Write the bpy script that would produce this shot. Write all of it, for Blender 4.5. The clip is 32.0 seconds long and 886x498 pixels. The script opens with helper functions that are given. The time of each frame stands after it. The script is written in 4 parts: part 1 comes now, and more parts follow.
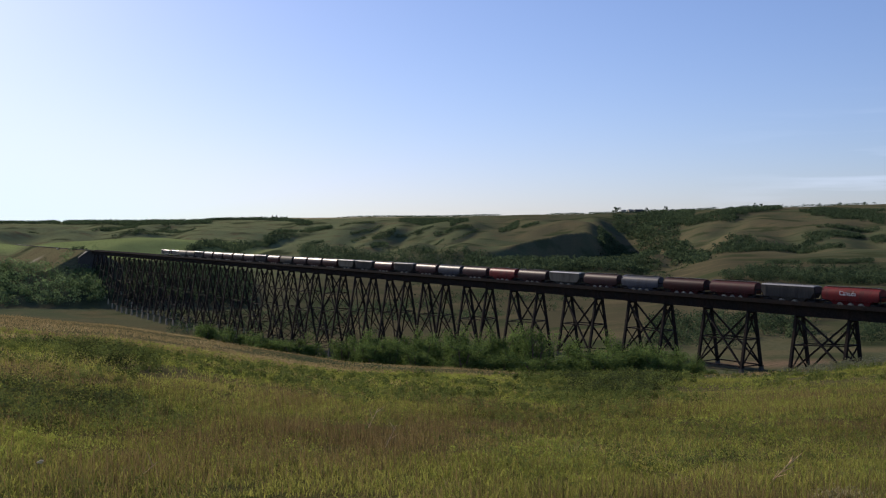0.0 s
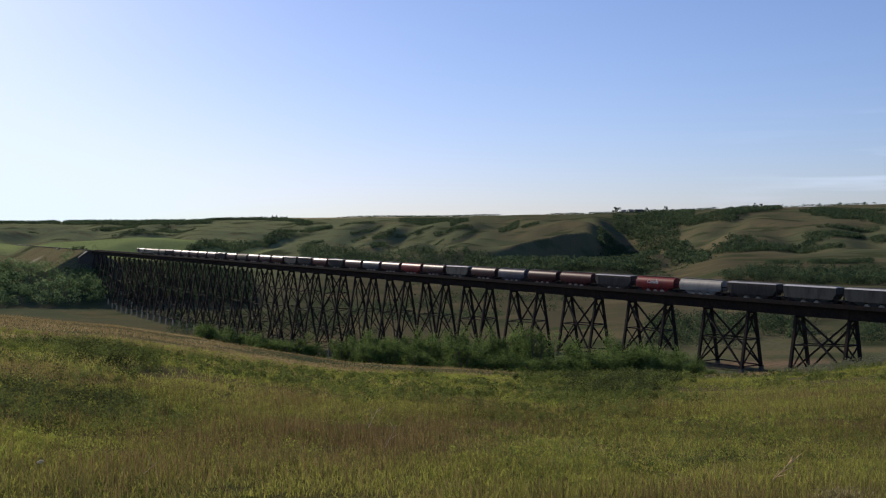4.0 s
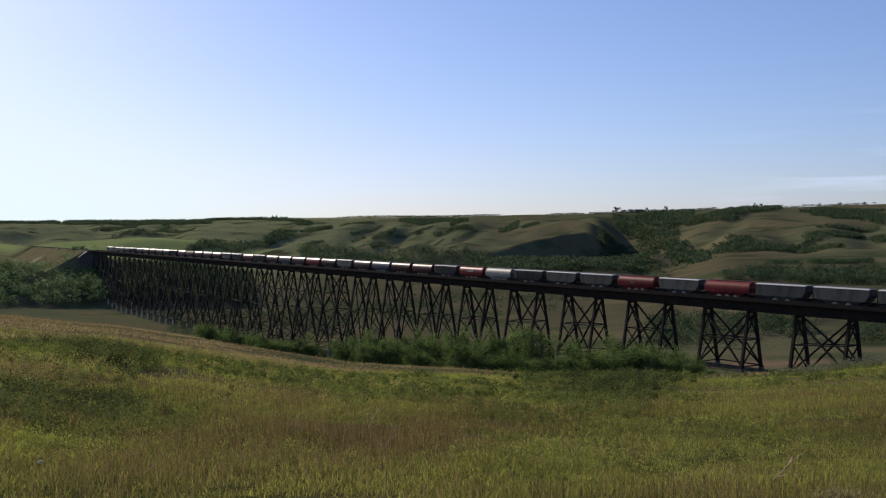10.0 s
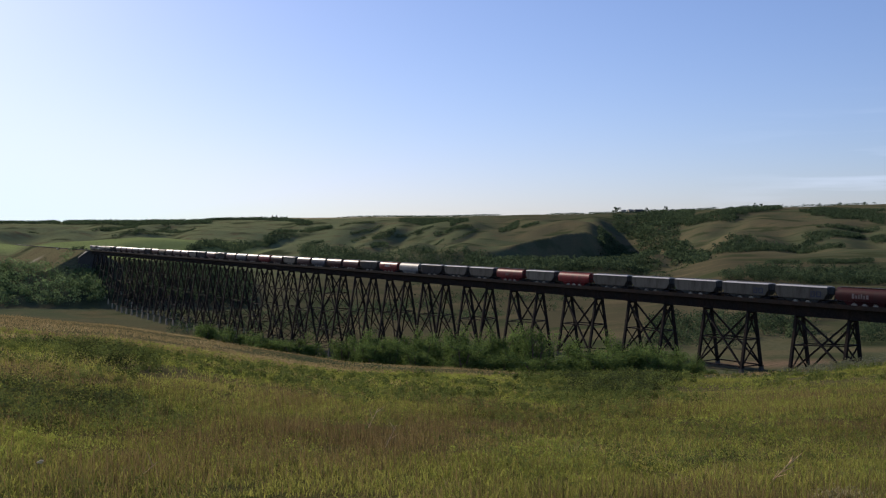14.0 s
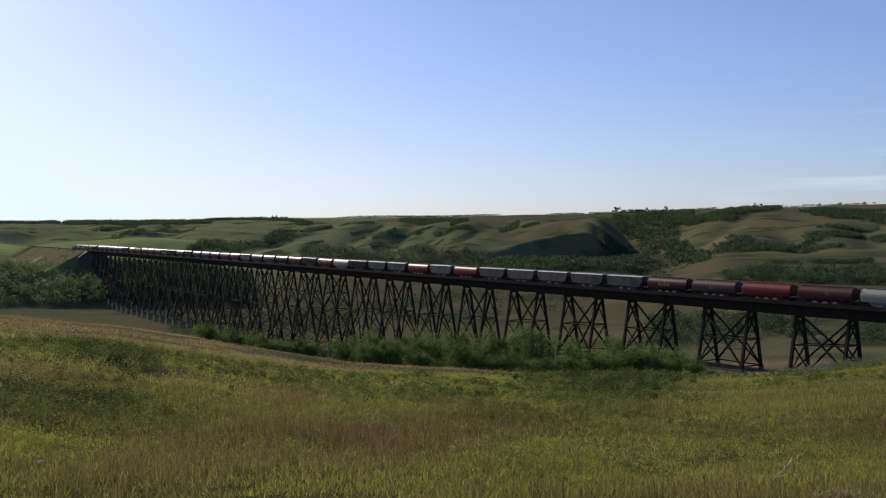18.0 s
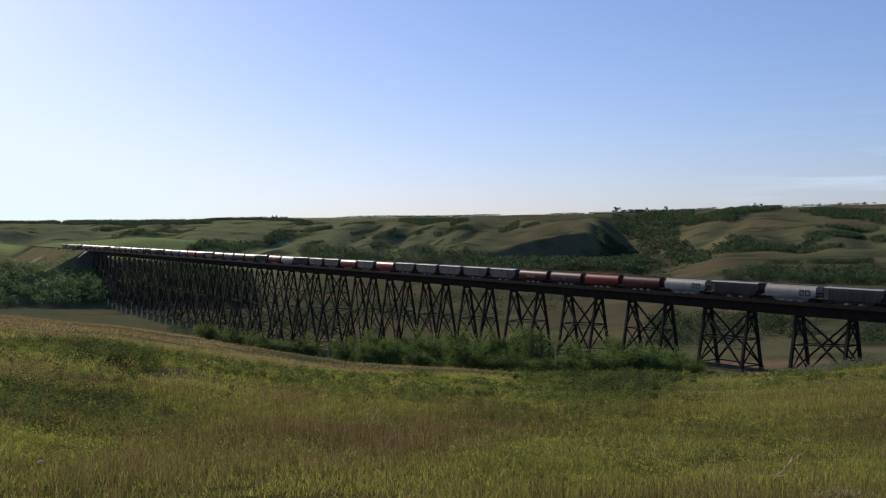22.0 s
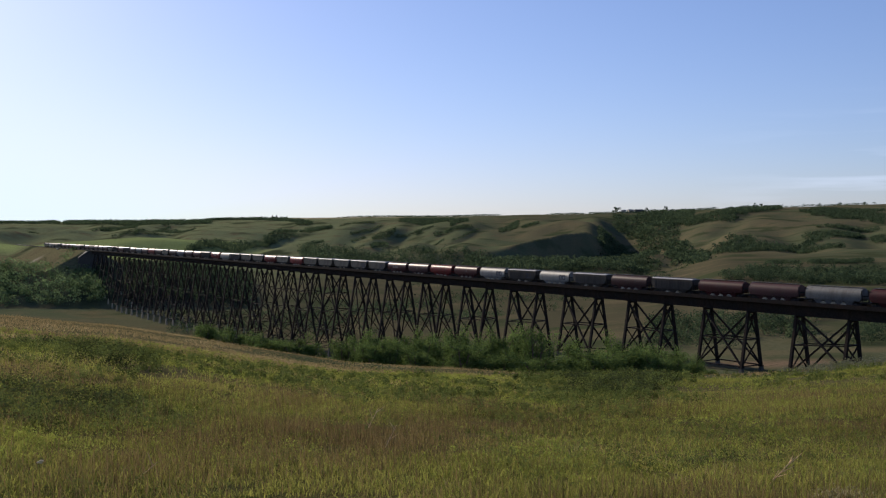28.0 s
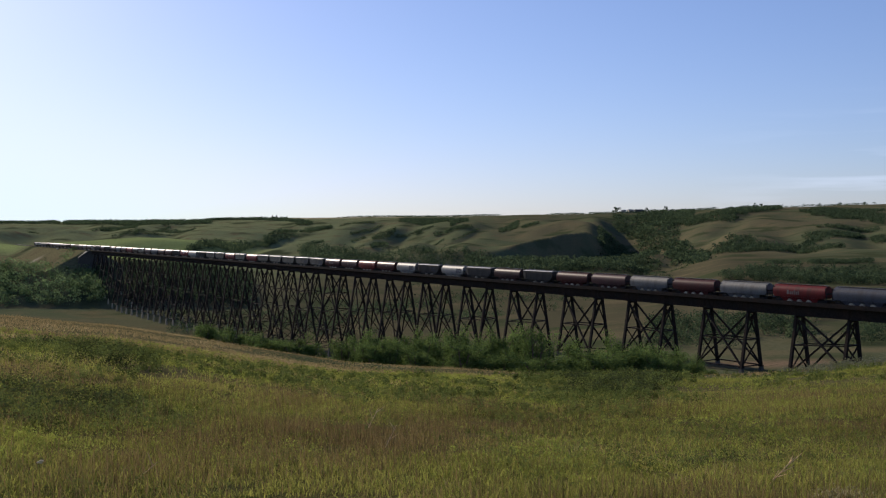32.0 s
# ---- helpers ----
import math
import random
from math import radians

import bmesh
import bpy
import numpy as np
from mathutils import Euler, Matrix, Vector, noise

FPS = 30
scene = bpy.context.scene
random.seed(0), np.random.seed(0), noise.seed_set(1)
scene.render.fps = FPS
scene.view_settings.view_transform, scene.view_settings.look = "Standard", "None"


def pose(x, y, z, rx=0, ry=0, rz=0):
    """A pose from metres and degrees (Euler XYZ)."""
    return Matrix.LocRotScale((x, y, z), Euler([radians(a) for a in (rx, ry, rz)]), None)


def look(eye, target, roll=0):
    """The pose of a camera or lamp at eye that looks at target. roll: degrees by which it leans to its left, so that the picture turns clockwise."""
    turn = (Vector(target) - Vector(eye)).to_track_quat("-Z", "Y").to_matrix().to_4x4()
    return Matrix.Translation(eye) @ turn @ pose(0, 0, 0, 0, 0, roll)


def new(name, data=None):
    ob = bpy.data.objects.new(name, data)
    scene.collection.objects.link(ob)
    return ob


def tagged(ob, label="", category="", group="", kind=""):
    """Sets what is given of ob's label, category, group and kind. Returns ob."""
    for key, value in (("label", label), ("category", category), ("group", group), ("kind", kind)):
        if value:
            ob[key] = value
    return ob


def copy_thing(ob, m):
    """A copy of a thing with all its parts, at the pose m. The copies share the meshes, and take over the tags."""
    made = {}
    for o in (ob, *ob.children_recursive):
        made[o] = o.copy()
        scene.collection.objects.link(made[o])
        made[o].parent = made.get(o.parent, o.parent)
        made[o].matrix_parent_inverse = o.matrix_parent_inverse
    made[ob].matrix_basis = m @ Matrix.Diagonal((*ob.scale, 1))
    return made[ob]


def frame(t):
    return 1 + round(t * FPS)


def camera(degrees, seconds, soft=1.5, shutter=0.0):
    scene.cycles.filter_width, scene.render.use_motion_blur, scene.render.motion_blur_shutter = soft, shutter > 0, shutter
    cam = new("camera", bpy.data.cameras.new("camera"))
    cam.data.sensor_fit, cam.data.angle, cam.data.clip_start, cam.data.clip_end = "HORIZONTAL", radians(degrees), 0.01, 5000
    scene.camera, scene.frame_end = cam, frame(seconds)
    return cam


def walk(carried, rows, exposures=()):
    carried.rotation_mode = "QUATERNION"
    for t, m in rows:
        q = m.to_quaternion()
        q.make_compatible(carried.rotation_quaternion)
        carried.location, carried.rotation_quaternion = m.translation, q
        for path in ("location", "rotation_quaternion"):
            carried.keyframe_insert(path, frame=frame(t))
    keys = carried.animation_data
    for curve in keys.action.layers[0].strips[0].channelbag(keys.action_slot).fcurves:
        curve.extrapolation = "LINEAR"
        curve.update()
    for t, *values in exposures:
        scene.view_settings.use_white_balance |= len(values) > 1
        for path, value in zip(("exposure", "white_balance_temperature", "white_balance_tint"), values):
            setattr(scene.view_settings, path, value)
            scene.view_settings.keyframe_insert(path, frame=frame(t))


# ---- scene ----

# Camera: fixed on the valley rim; z is in metres, the eye at 70.
EYE = 70.0
cam = camera(47.06, 32.0, 1.2)
view = look((0, 0, EYE), (0, 100, EYE - 1.833))
walk(cam, [(0.0, view), (32.0, view)], [(0.0, 0.15, 5650, 15), (32.0, 0.15, 5650, 15)])

# ---- light ----
SUN_AZ, SUN_EL = -35.0, 24.0
world = bpy.data.worlds.new("sky")
scene.world = world
world.use_nodes = True
wn = world.node_tree.nodes
sky = wn.new("ShaderNodeTexSky")
sky.sky_type = "NISHITA"
sky.sun_disc = False
sky.sun_elevation = radians(SUN_EL)
sky.sun_rotation = radians(SUN_AZ)
sky.altitude = 600
sky.air_density, sky.dust_density, sky.ozone_density = 1.0, 0.8, 2.2
wn["Background"].inputs["Strength"].default_value = 0.104
wl = world.node_tree.links
tone = wn.new("ShaderNodeMix")
tone.data_type, tone.blend_type = "RGBA", "MULTIPLY"
tone.inputs["Factor"].default_value = 1.0
tone.inputs["B"].default_value = (1.005, 1.0, 1.155, 1)
even = wn.new("ShaderNodeGamma")  # thin haze evens the sky out
even.inputs["Gamma"].default_value = 0.85
wl.new(sky.outputs[0], even.inputs["Color"])
wl.new(even.outputs[0], tone.inputs["A"])
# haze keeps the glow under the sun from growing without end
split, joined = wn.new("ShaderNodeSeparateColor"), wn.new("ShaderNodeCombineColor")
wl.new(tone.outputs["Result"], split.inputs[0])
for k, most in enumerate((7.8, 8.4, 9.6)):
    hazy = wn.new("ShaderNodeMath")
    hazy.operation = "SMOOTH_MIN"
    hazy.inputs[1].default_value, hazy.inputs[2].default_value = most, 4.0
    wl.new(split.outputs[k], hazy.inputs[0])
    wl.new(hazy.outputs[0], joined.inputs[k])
# thin streaks of cirrus, low over the far rim
way = wn.new("ShaderNodeTexCoord")
stretch = wn.new("ShaderNodeMapping")
stretch.inputs["Scale"].default_value = (3, 3, 42)
streak = wn.new("ShaderNodeTexNoise")
streak.inputs["Scale"].default_value, streak.inputs["Detail"].default_value = 1.6, 7
wl.new(way.outputs["Generated"], stretch.inputs["Vector"])
wl.new(stretch.outputs[0], streak.inputs["Vector"])
thin = wn.new("ShaderNodeMapRange")
thin.inputs["From Min"].default_value, thin.inputs["From Max"].default_value, thin.inputs["To Max"].default_value = 0.52, 0.8, 0.5
wl.new(streak.outputs["Fac"], thin.inputs["Value"])
parts = wn.new("ShaderNodeSeparateXYZ")
wl.new(way.outputs["Generated"], parts.inputs[0])
east = wn.new("ShaderNodeMapRange")
east.inputs["From Min"].default_value, east.inputs["From Max"].default_value = 0.24, 0.42
wl.new(parts.outputs["X"], east.inputs["Value"])
low = wn.new("ShaderNodeMapRange")
low.inputs["From Min"].default_value, low.inputs["From Max"].default_value = 0.13, 0.05
wl.new(parts.outputs["Z"], low.inputs["Value"])
veil = wn.new("ShaderNodeMath")
veil.operation = "MULTIPLY"
wl.new(east.outputs[0], veil.inputs[0])
wl.new(low.outputs[0], veil.inputs[1])
veil2 = wn.new("ShaderNodeMath")
veil2.operation = "MULTIPLY"
wl.new(veil.outputs[0], veil2.inputs[0])
wl.new(thin.outputs[0], veil2.inputs[1])
cirrus = wn.new("ShaderNodeMix")
cirrus.data_type = "RGBA"
cirrus.inputs["B"].default_value = (9.4, 9.7, 10.4, 1)
wl.new(veil2.outputs[0], cirrus.inputs["Factor"])
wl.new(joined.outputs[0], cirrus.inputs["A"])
wl.new(cirrus.outputs["Result"], wn["Background"].inputs["Color"])
sun = new("sun", bpy.data.lights.new("sun", "SUN"))
sun.data.energy = 5.0
sun.data.angle = radians(0.55)
sun.data.color = (1.0, 0.82, 0.56)
sun_dir = Vector((math.sin(radians(SUN_AZ)) * math.cos(radians(SUN_EL)), math.cos(radians(SUN_AZ)) * math.cos(radians(SUN_EL)), math.sin(radians(SUN_EL))))
sun.matrix_world = look(sun_dir * 900, (0, 0, 0))


# ---- materials ----
def ramp_colour(c, k):
    return tuple(max(0.0, min(1.0, v * k)) for v in c) + (1.0,)


def material(name, colour, rough=0.7, metal=0.0, grain=3.0, spread=0.3, bump=0.2, dirt=None, dirt_scale=0.4, dirt_amount=0.35, per_object=0.0, spec=0.18):
    """Base colour with fine grain, a coarse stain and a light relief."""
    m = bpy.data.materials.new(name)
    m.use_nodes = True
    n, l = m.node_tree.nodes, m.node_tree.links
    b = n["Principled BSDF"]
    b.inputs["Roughness"].default_value = rough
    b.inputs["Metallic"].default_value = metal
    b.inputs["Specular IOR Level"].default_value = spec
    co = n.new("ShaderNodeTexCoord")
    fine = n.new("ShaderNodeTexNoise")
    fine.inputs["Scale"].default_value = grain
    fine.inputs["Detail"].default_value = 5
    l.new(co.outputs["Object"], fine.inputs["Vector"])
    r = n.new("ShaderNodeValToRGB")
    r.color_ramp.elements[0].position, r.color_ramp.elements[1].position = 0.3, 0.7
    r.color_ramp.elements[0].color = ramp_colour(colour, 1 - spread)
    r.color_ramp.elements[1].color = ramp_colour(colour, 1 + spread)
    l.new(fine.outputs["Fac"], r.inputs["Fac"])
    out = r.outputs["Color"]
    coarse = n.new("ShaderNodeTexNoise")
    coarse.inputs["Scale"].default_value = dirt_scale
    coarse.inputs["Detail"].default_value = 3
    if per_object:
        run = n.new("ShaderNodeMapping")
        run.inputs["Scale"].default_value = (2.4, 2.4, 0.5)
        l.new(co.outputs["Object"], run.inputs["Vector"])
        l.new(run.outputs[0], coarse.inputs["Vector"])
    else:
        l.new(co.outputs["Object"], coarse.inputs["Vector"])
    cr = n.new("ShaderNodeMapRange")
    cr.inputs["From Min"].default_value, cr.inputs["From Max"].default_value = 0.42, 0.68
    cr.inputs["To Max"].default_value = dirt_amount
    l.new(coarse.outputs["Fac"], cr.inputs["Value"])
    mix = n.new("ShaderNodeMix")
    mix.data_type = "RGBA"
    l.new(cr.outputs[0], mix.inputs["Factor"])
    l.new(out, mix.inputs["A"])
    mix.inputs["B"].default_value = (*(dirt or tuple(0.5 * v for v in colour)), 1)
    out = mix.outputs["Result"]
    if per_object:
        info = n.new("ShaderNodeObjectInfo")
        hs = n.new("ShaderNodeHueSaturation")
        mr = n.new("ShaderNodeMapRange")
        mr.inputs["To Min"].default_value, mr.inputs["To Max"].default_value = 1 - per_object, 1 + per_object
        l.new(info.outputs["Random"], mr.inputs["Value"])
        l.new(mr.outputs[0], hs.inputs["Value"])
        l.new(out, hs.inputs["Color"])
        out = hs.outputs["Color"]
    l.new(out, b.inputs["Base Color"])
    bp = n.new("ShaderNodeBump")
    bp.inputs["Strength"].default_value = bump
    bp.inputs["Distance"].default_value = 0.02
    l.new(fine.outputs["Fac"], bp.inputs["Height"])
    l.new(bp.outputs["Normal"], b.inputs["Normal"])
    return m


steel = material("weathered_bridge_steel", (0.024, 0.02, 0.018), 0.85, 0.0, 2.0, 0.35, 0.3, dirt=(0.05, 0.03, 0.02), dirt_amount=0.4, spec=0.05)
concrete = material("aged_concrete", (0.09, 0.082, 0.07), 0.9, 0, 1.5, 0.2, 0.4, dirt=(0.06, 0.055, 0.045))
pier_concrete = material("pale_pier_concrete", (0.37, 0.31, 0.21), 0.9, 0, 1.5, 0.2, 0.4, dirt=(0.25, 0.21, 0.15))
# roof sheets paler than the bodies, the sun's glint put into their colour
roof_pale = material("pale_sunlit_roof", (0.5, 0.485, 0.46), 0.5, 0.0, 4, 0.15, 0.1, spec=0.3)
roof_dull = material("dull_sunlit_roof", (0.36, 0.345, 0.325), 0.5, 0.0, 4, 0.2, 0.1, spec=0.3)
walk_steel = material("grimy_walkway_steel", (0.13, 0.125, 0.115), 0.7, 0, 5, 0.2, 0.1)
# warm pale tone for the sunlight that shows under the cars
gap_light = material("sunlit_gap_colour", (0.42, 0.35, 0.24), 0.7, 0.0, 5, 0.15, 0.1)
timber = material("weathered_tie_timber", (0.05, 0.044, 0.037), 0.9, 0, 2.5, 0.3, 0.4)
rail_steel = material("worn_rail_steel", (0.16, 0.14, 0.125), 0.55, 0.4, 4, 0.2, 0.1)
black_iron = material("grimy_black_iron", (0.03, 0.028, 0.027), 0.7, 0.2, 4, 0.3, 0.2)
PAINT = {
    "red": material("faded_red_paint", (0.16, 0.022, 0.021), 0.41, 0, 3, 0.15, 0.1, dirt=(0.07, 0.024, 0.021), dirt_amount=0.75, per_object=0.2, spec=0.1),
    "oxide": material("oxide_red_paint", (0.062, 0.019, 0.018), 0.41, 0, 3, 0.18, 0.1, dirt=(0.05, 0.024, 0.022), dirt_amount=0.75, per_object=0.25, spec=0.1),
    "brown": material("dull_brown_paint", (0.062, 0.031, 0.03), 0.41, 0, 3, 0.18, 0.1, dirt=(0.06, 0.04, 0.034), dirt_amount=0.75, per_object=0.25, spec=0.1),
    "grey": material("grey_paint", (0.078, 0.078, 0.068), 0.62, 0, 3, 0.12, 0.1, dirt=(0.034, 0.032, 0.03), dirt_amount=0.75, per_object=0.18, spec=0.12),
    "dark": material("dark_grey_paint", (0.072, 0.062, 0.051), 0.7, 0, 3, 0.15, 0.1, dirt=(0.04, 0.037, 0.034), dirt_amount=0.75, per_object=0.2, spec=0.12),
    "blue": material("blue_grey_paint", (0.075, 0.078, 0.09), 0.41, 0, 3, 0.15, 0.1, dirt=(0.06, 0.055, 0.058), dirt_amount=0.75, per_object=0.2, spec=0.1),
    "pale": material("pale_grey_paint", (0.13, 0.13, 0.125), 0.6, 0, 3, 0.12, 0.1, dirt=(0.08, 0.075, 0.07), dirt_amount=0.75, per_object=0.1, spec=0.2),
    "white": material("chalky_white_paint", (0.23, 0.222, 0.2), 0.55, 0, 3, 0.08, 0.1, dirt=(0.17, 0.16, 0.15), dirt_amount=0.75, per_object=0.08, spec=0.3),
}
PAINT_WORDS = {"red": "faded bright red", "oxide": "dark oxide red", "brown": "dull brown", "grey": "plain grey", "dark": "grimy dark grey", "blue": "weathered blue-grey", "white": "chalky white", "pale": "weathered pale grey"}


# ---- mesh helpers ----
def box(bm, c, s):
    m = Matrix.Translation(c) @ Matrix.Diagonal((*s, 1))
    bmesh.ops.create_cube(bm, size=1, matrix=m)


def beam(bm, a, b, w, d):
    """A bar from a to b, w wide and d deep."""
    a, b = Vector(a), Vector(b)
    axis = b - a
    q = axis.to_track_quat("Z", "Y").to_matrix().to_4x4()
    m = Matrix.Translation((a + b) / 2) @ q @ Matrix.Diagonal((w, d, axis.length, 1))
    bmesh.ops.create_cube(bm, size=1, matrix=m)


def tube(bm, a, b, r, r2=None, seg=8):
    a, b = Vector(a), Vector(b)
    axis = b - a
    m = Matrix.Translation((a + b) / 2) @ axis.to_track_quat("Z", "Y").to_matrix().to_4x4()
    bmesh.ops.create_cone(bm, cap_ends=True, segments=seg, radius1=r, radius2=r if r2 is None else r2, depth=axis.length, matrix=m)


def loft(bm, rings):
    """Closed skin through rings of equal length, capped at both ends."""
    vs = [[bm.verts.new(p) for p in ring] for ring in rings]
    k = len(rings[0])
    for r0, r1 in zip(vs, vs[1:]):
        for i in range(k):
            bm.faces.new((r0[i], r0[(i + 1) % k], r1[(i + 1) % k], r1[i]))
    bm.faces.new(vs[0][::-1])
    bm.faces.new(vs[-1])
    bmesh.ops.recalc_face_normals(bm, faces=bm.faces[:])


def to_mesh(name, bm, mat, smooth=False):
    me = bpy.data.meshes.new(name)
    bm.to_mesh(me)
    bm.free()
    me.materials.append(mat)
    if smooth:
        me.polygons.foreach_set("use_smooth", [True] * len(me.polygons))
        me.set_sharp_from_angle(angle=radians(35))
    return me


def part(name, bm, mat, parent, label="", smooth=False):
    ob = new(name, to_mesh(name, bm, mat, smooth))
    ob.parent = parent
    return tagged(ob, label)


def share(name, me, parent, m=None, label=""):
    ob = new(name, me)
    ob.parent = parent
    if m is not None:
        ob.matrix_basis = m
    return tagged(ob, label)


def raw_mesh(name, verts, faces, mat, smooth=False):
    """Mesh from arrays: verts (n, 3), faces (m, 3 or 4)."""
    me = bpy.data.meshes.new(name)
    verts = np.asarray(verts, dtype=np.float32)
    faces = np.asarray(faces, dtype=np.int32)
    me.vertices.add(len(verts))
    me.vertices.foreach_set("co", verts.ravel())
    me.loops.add(faces.size)
    me.loops.foreach_set("vertex_index", faces.ravel())
    me.polygons.add(len(faces))
    me.polygons.foreach_set("loop_start", np.arange(0, faces.size, faces.shape[1], dtype=np.int32))
    if smooth:
        me.polygons.foreach_set("use_smooth", np.ones(len(faces), dtype=bool))
    me.update(calc_edges=True)
    me.materials.append(mat)
    return me


# ---- lie of the land ----
# The track runs straight over the valley; s is the distance along it.
TX, TY = -0.5194, 0.8545
RAIL = 51.6
GIRDER_TOP, GIRDER_FOOT = RAIL - 0.5, 48.3
FAR_END, NEAR_END = 1104.0, 225.2


def on_track(s, across=0.0):
    return 249.06 + TX * s + TY * across, TY * s - TX * across


def smooth(a, b, x):
    k = np.clip((x - a) / (b - a), 0, 1)
    return k * k * (3 - 2 * k)


RNG = np.random.default_rng(7)
GRAIN = RNG.random((256, 256))


def value_noise(x, y):
    xi, yi = np.floor(x).astype(int), np.floor(y).astype(int)
    u, v = x - xi, y - yi
    u, v = u * u * (3 - 2 * u), v * v * (3 - 2 * v)
    g = lambda i, j: GRAIN[i % 256, j % 256]
    return (g(xi, yi) * (1 - u) + g(xi + 1, yi) * u) * (1 - v) + (g(xi, yi + 1) * (1 - u) + g(xi + 1, yi + 1) * u) * v - 0.5


def fbm(x, y, size, octaves=4):
    total, amp = 0.0, 1.0
    for k in range(octaves):
        total = total + amp * value_noise(x / size + 17.3 * k, y / size + 5.1 * k)
        size, amp = size / 2.03, amp * 0.5
    return total


# Height of the valley, below or above the eye, at bearings (as slopes) and distances.
SLOPES = [-0.463, -0.269, -0.158, -0.019, 0.138, 0.182, 0.218, 0.287, 0.453]
DISTS = [150, 300, 500, 852, 940, 1500, 1900, 2400, 3000, 4900]
VALLEY = [
    [-60, -66, -66, -64, -36, -17, -8, 4, 23, 20],
    [-58, -64, -66, -66, -43, -23, -10, 8, 27, 24],
    [-52, -58, -64, -65, -58, -40, -14, 8, 37, 34],
    [-42, -46, -53, -60, -59, -50, -18, 12, 41, 38],
    [-36, -39, -48, -56, -55, -46, 26, 28, 48, 44],
    [-37, -38, -46, -54, -54, -53, -42, 4, 54, 50],
    [-38, -38.5, -44, -50, -49, -48, -32, 16, 57, 54],
    [-38, -37.5, -41, -42, -36, -25, 9, 46, 65, 62],
    [-38, -36, -39, -40, -34, -13, 13, 57, 78, 72],
]
# gullies on the far wall: bearing and distance at the foot and at the head, depth, half width
GULLIES = [
    (-0.215, 1480, -0.125, 2350, 20, 45), (-0.14, 1620, -0.055, 2500, 11, 28), (-0.1, 1600, -0.02, 2450, 9, 24),
    (-0.06, 1600, 0.02, 2400, 10, 26), (-0.015, 1620, 0.05, 2350, 9, 24), (-0.42, 1850, -0.36, 2750, 8, 35),
    (-0.36, 1850, -0.3, 2750, 8, 35), (-0.3, 1850, -0.235, 2700, 9, 35), (0.235, 1500, 0.3, 2300, 14, 35), (0.36, 1300, 0.33, 1900, 9, 30),
    (0.43, 1300, 0.41, 2000, 10, 32),
]


# fall of the near hill by bearing
FALL_AT = [-0.436, -0.324, -0.213, -0.102, 0.009, 0.087, 0.2, 0.287, 0.342, 0.436]
FALL = [0.068, 0.078, 0.0955, 0.1115, 0.117, 0.122, 0.122, 0.121, 0.118, 0.108]


def land(x, y):
    """Height of the ground at x, y (arrays)."""
    x, y = np.asarray(x, float), np.asarray(y, float)
    d = np.hypot(x, y)
    far = np.maximum(y, 0.85 * d)
    q = np.clip(x / np.maximum(y, 0.25 * d + 1e-6), -0.6, 0.6)
    cols = [np.interp(far, DISTS, row) for row in VALLEY]
    f = np.zeros_like(d) + cols[0]
    for i in range(len(SLOPES) - 1):
        k = smooth(SLOPES[i], SLOPES[i + 1], q)
        f = f + (cols[i + 1] - cols[i]) * k
    hilly = smooth(1050, 1700, far)
    f = f + hilly * ((26 * fbm(x, y, 330, 3) + 9 * fbm(x + 70, y * 0.6, 110, 3)) * smooth(2900, 2300, far) * (0.35 + 0.65 * smooth(-0.2, -0.08, q)) * (1 - 0.6 * smooth(0.2, 0.26, q)) + 55 * np.minimum(0, 0.08 - np.abs(fbm(x + 900, y * 0.35, 170, 2))) * smooth(2900, 2300, far) * (1 - 0.75 * smooth(0.19, 0.25, q)))
    for q0, y0, q1, y1, depth, half in GULLIES:
        k = (far - y0) / (y1 - y0)
        off = (q - q0 - (q1 - q0) * k) * far / half
        f = f - depth * np.exp(-off * off) * smooth(-0.1, 0.2, k) * smooth(1.1, 0.6, k)
    # a scarp cuts the foot of the rounded shoulder
    edge = 1640 + 2000 * (q - 0.048)
    on = smooth(0.02, 0.06, q) * smooth(0.2, 0.175, q)
    f = f + on * (1 - smooth(edge - 62, edge, far)) * smooth(1250, 1450, far) * (-52 - f)
    f = f + 2.0 * fbm(x, y, 90, 3) * smooth(150, 400, far)
    # banks that carry the track at both ends
    s = (x - 249.06) * TX + y * TY
    w = np.abs((x - 249.06) * TY - y * TX)
    f = f + (RAIL - EYE - 1.0 - f) * smooth(305, 228, s) * smooth(120, 10, w)
    fill = RAIL - EYE - 0.7 - 0.55 * np.maximum(0, w - 4.0)
    f = np.where((s > FAR_END + 5.0) & (s < 3500), np.maximum(f, fill), f)
    # the grassy hill under the eye
    yy = np.clip(y, -150, None)
    q2 = np.clip(x / np.maximum(y, 30), -0.6, 0.6)
    slope = np.interp(q2, FALL_AT, FALL)
    crest = 92 - 10 * smooth(-0.3, 0.15, q2)
    hill = -1.6 - slope * yy + 0.5 * fbm(x, y, 26, 3) * smooth(4, 30, d)
    over = np.maximum(0, yy - crest)
    hill = hill - (0.13 * over * over / (over + 18) + 0.002 * np.maximum(0, over - 45) ** 2)
    gap = f - hill
    soft = 3.0
    top = np.maximum(f, hill) + np.where(np.abs(gap) < soft, (soft - np.abs(gap)) ** 2 / (4 * soft), 0)
    return EYE + top


def land1(x, y):
    return float(land(np.array([x]), np.array([y]))[0])


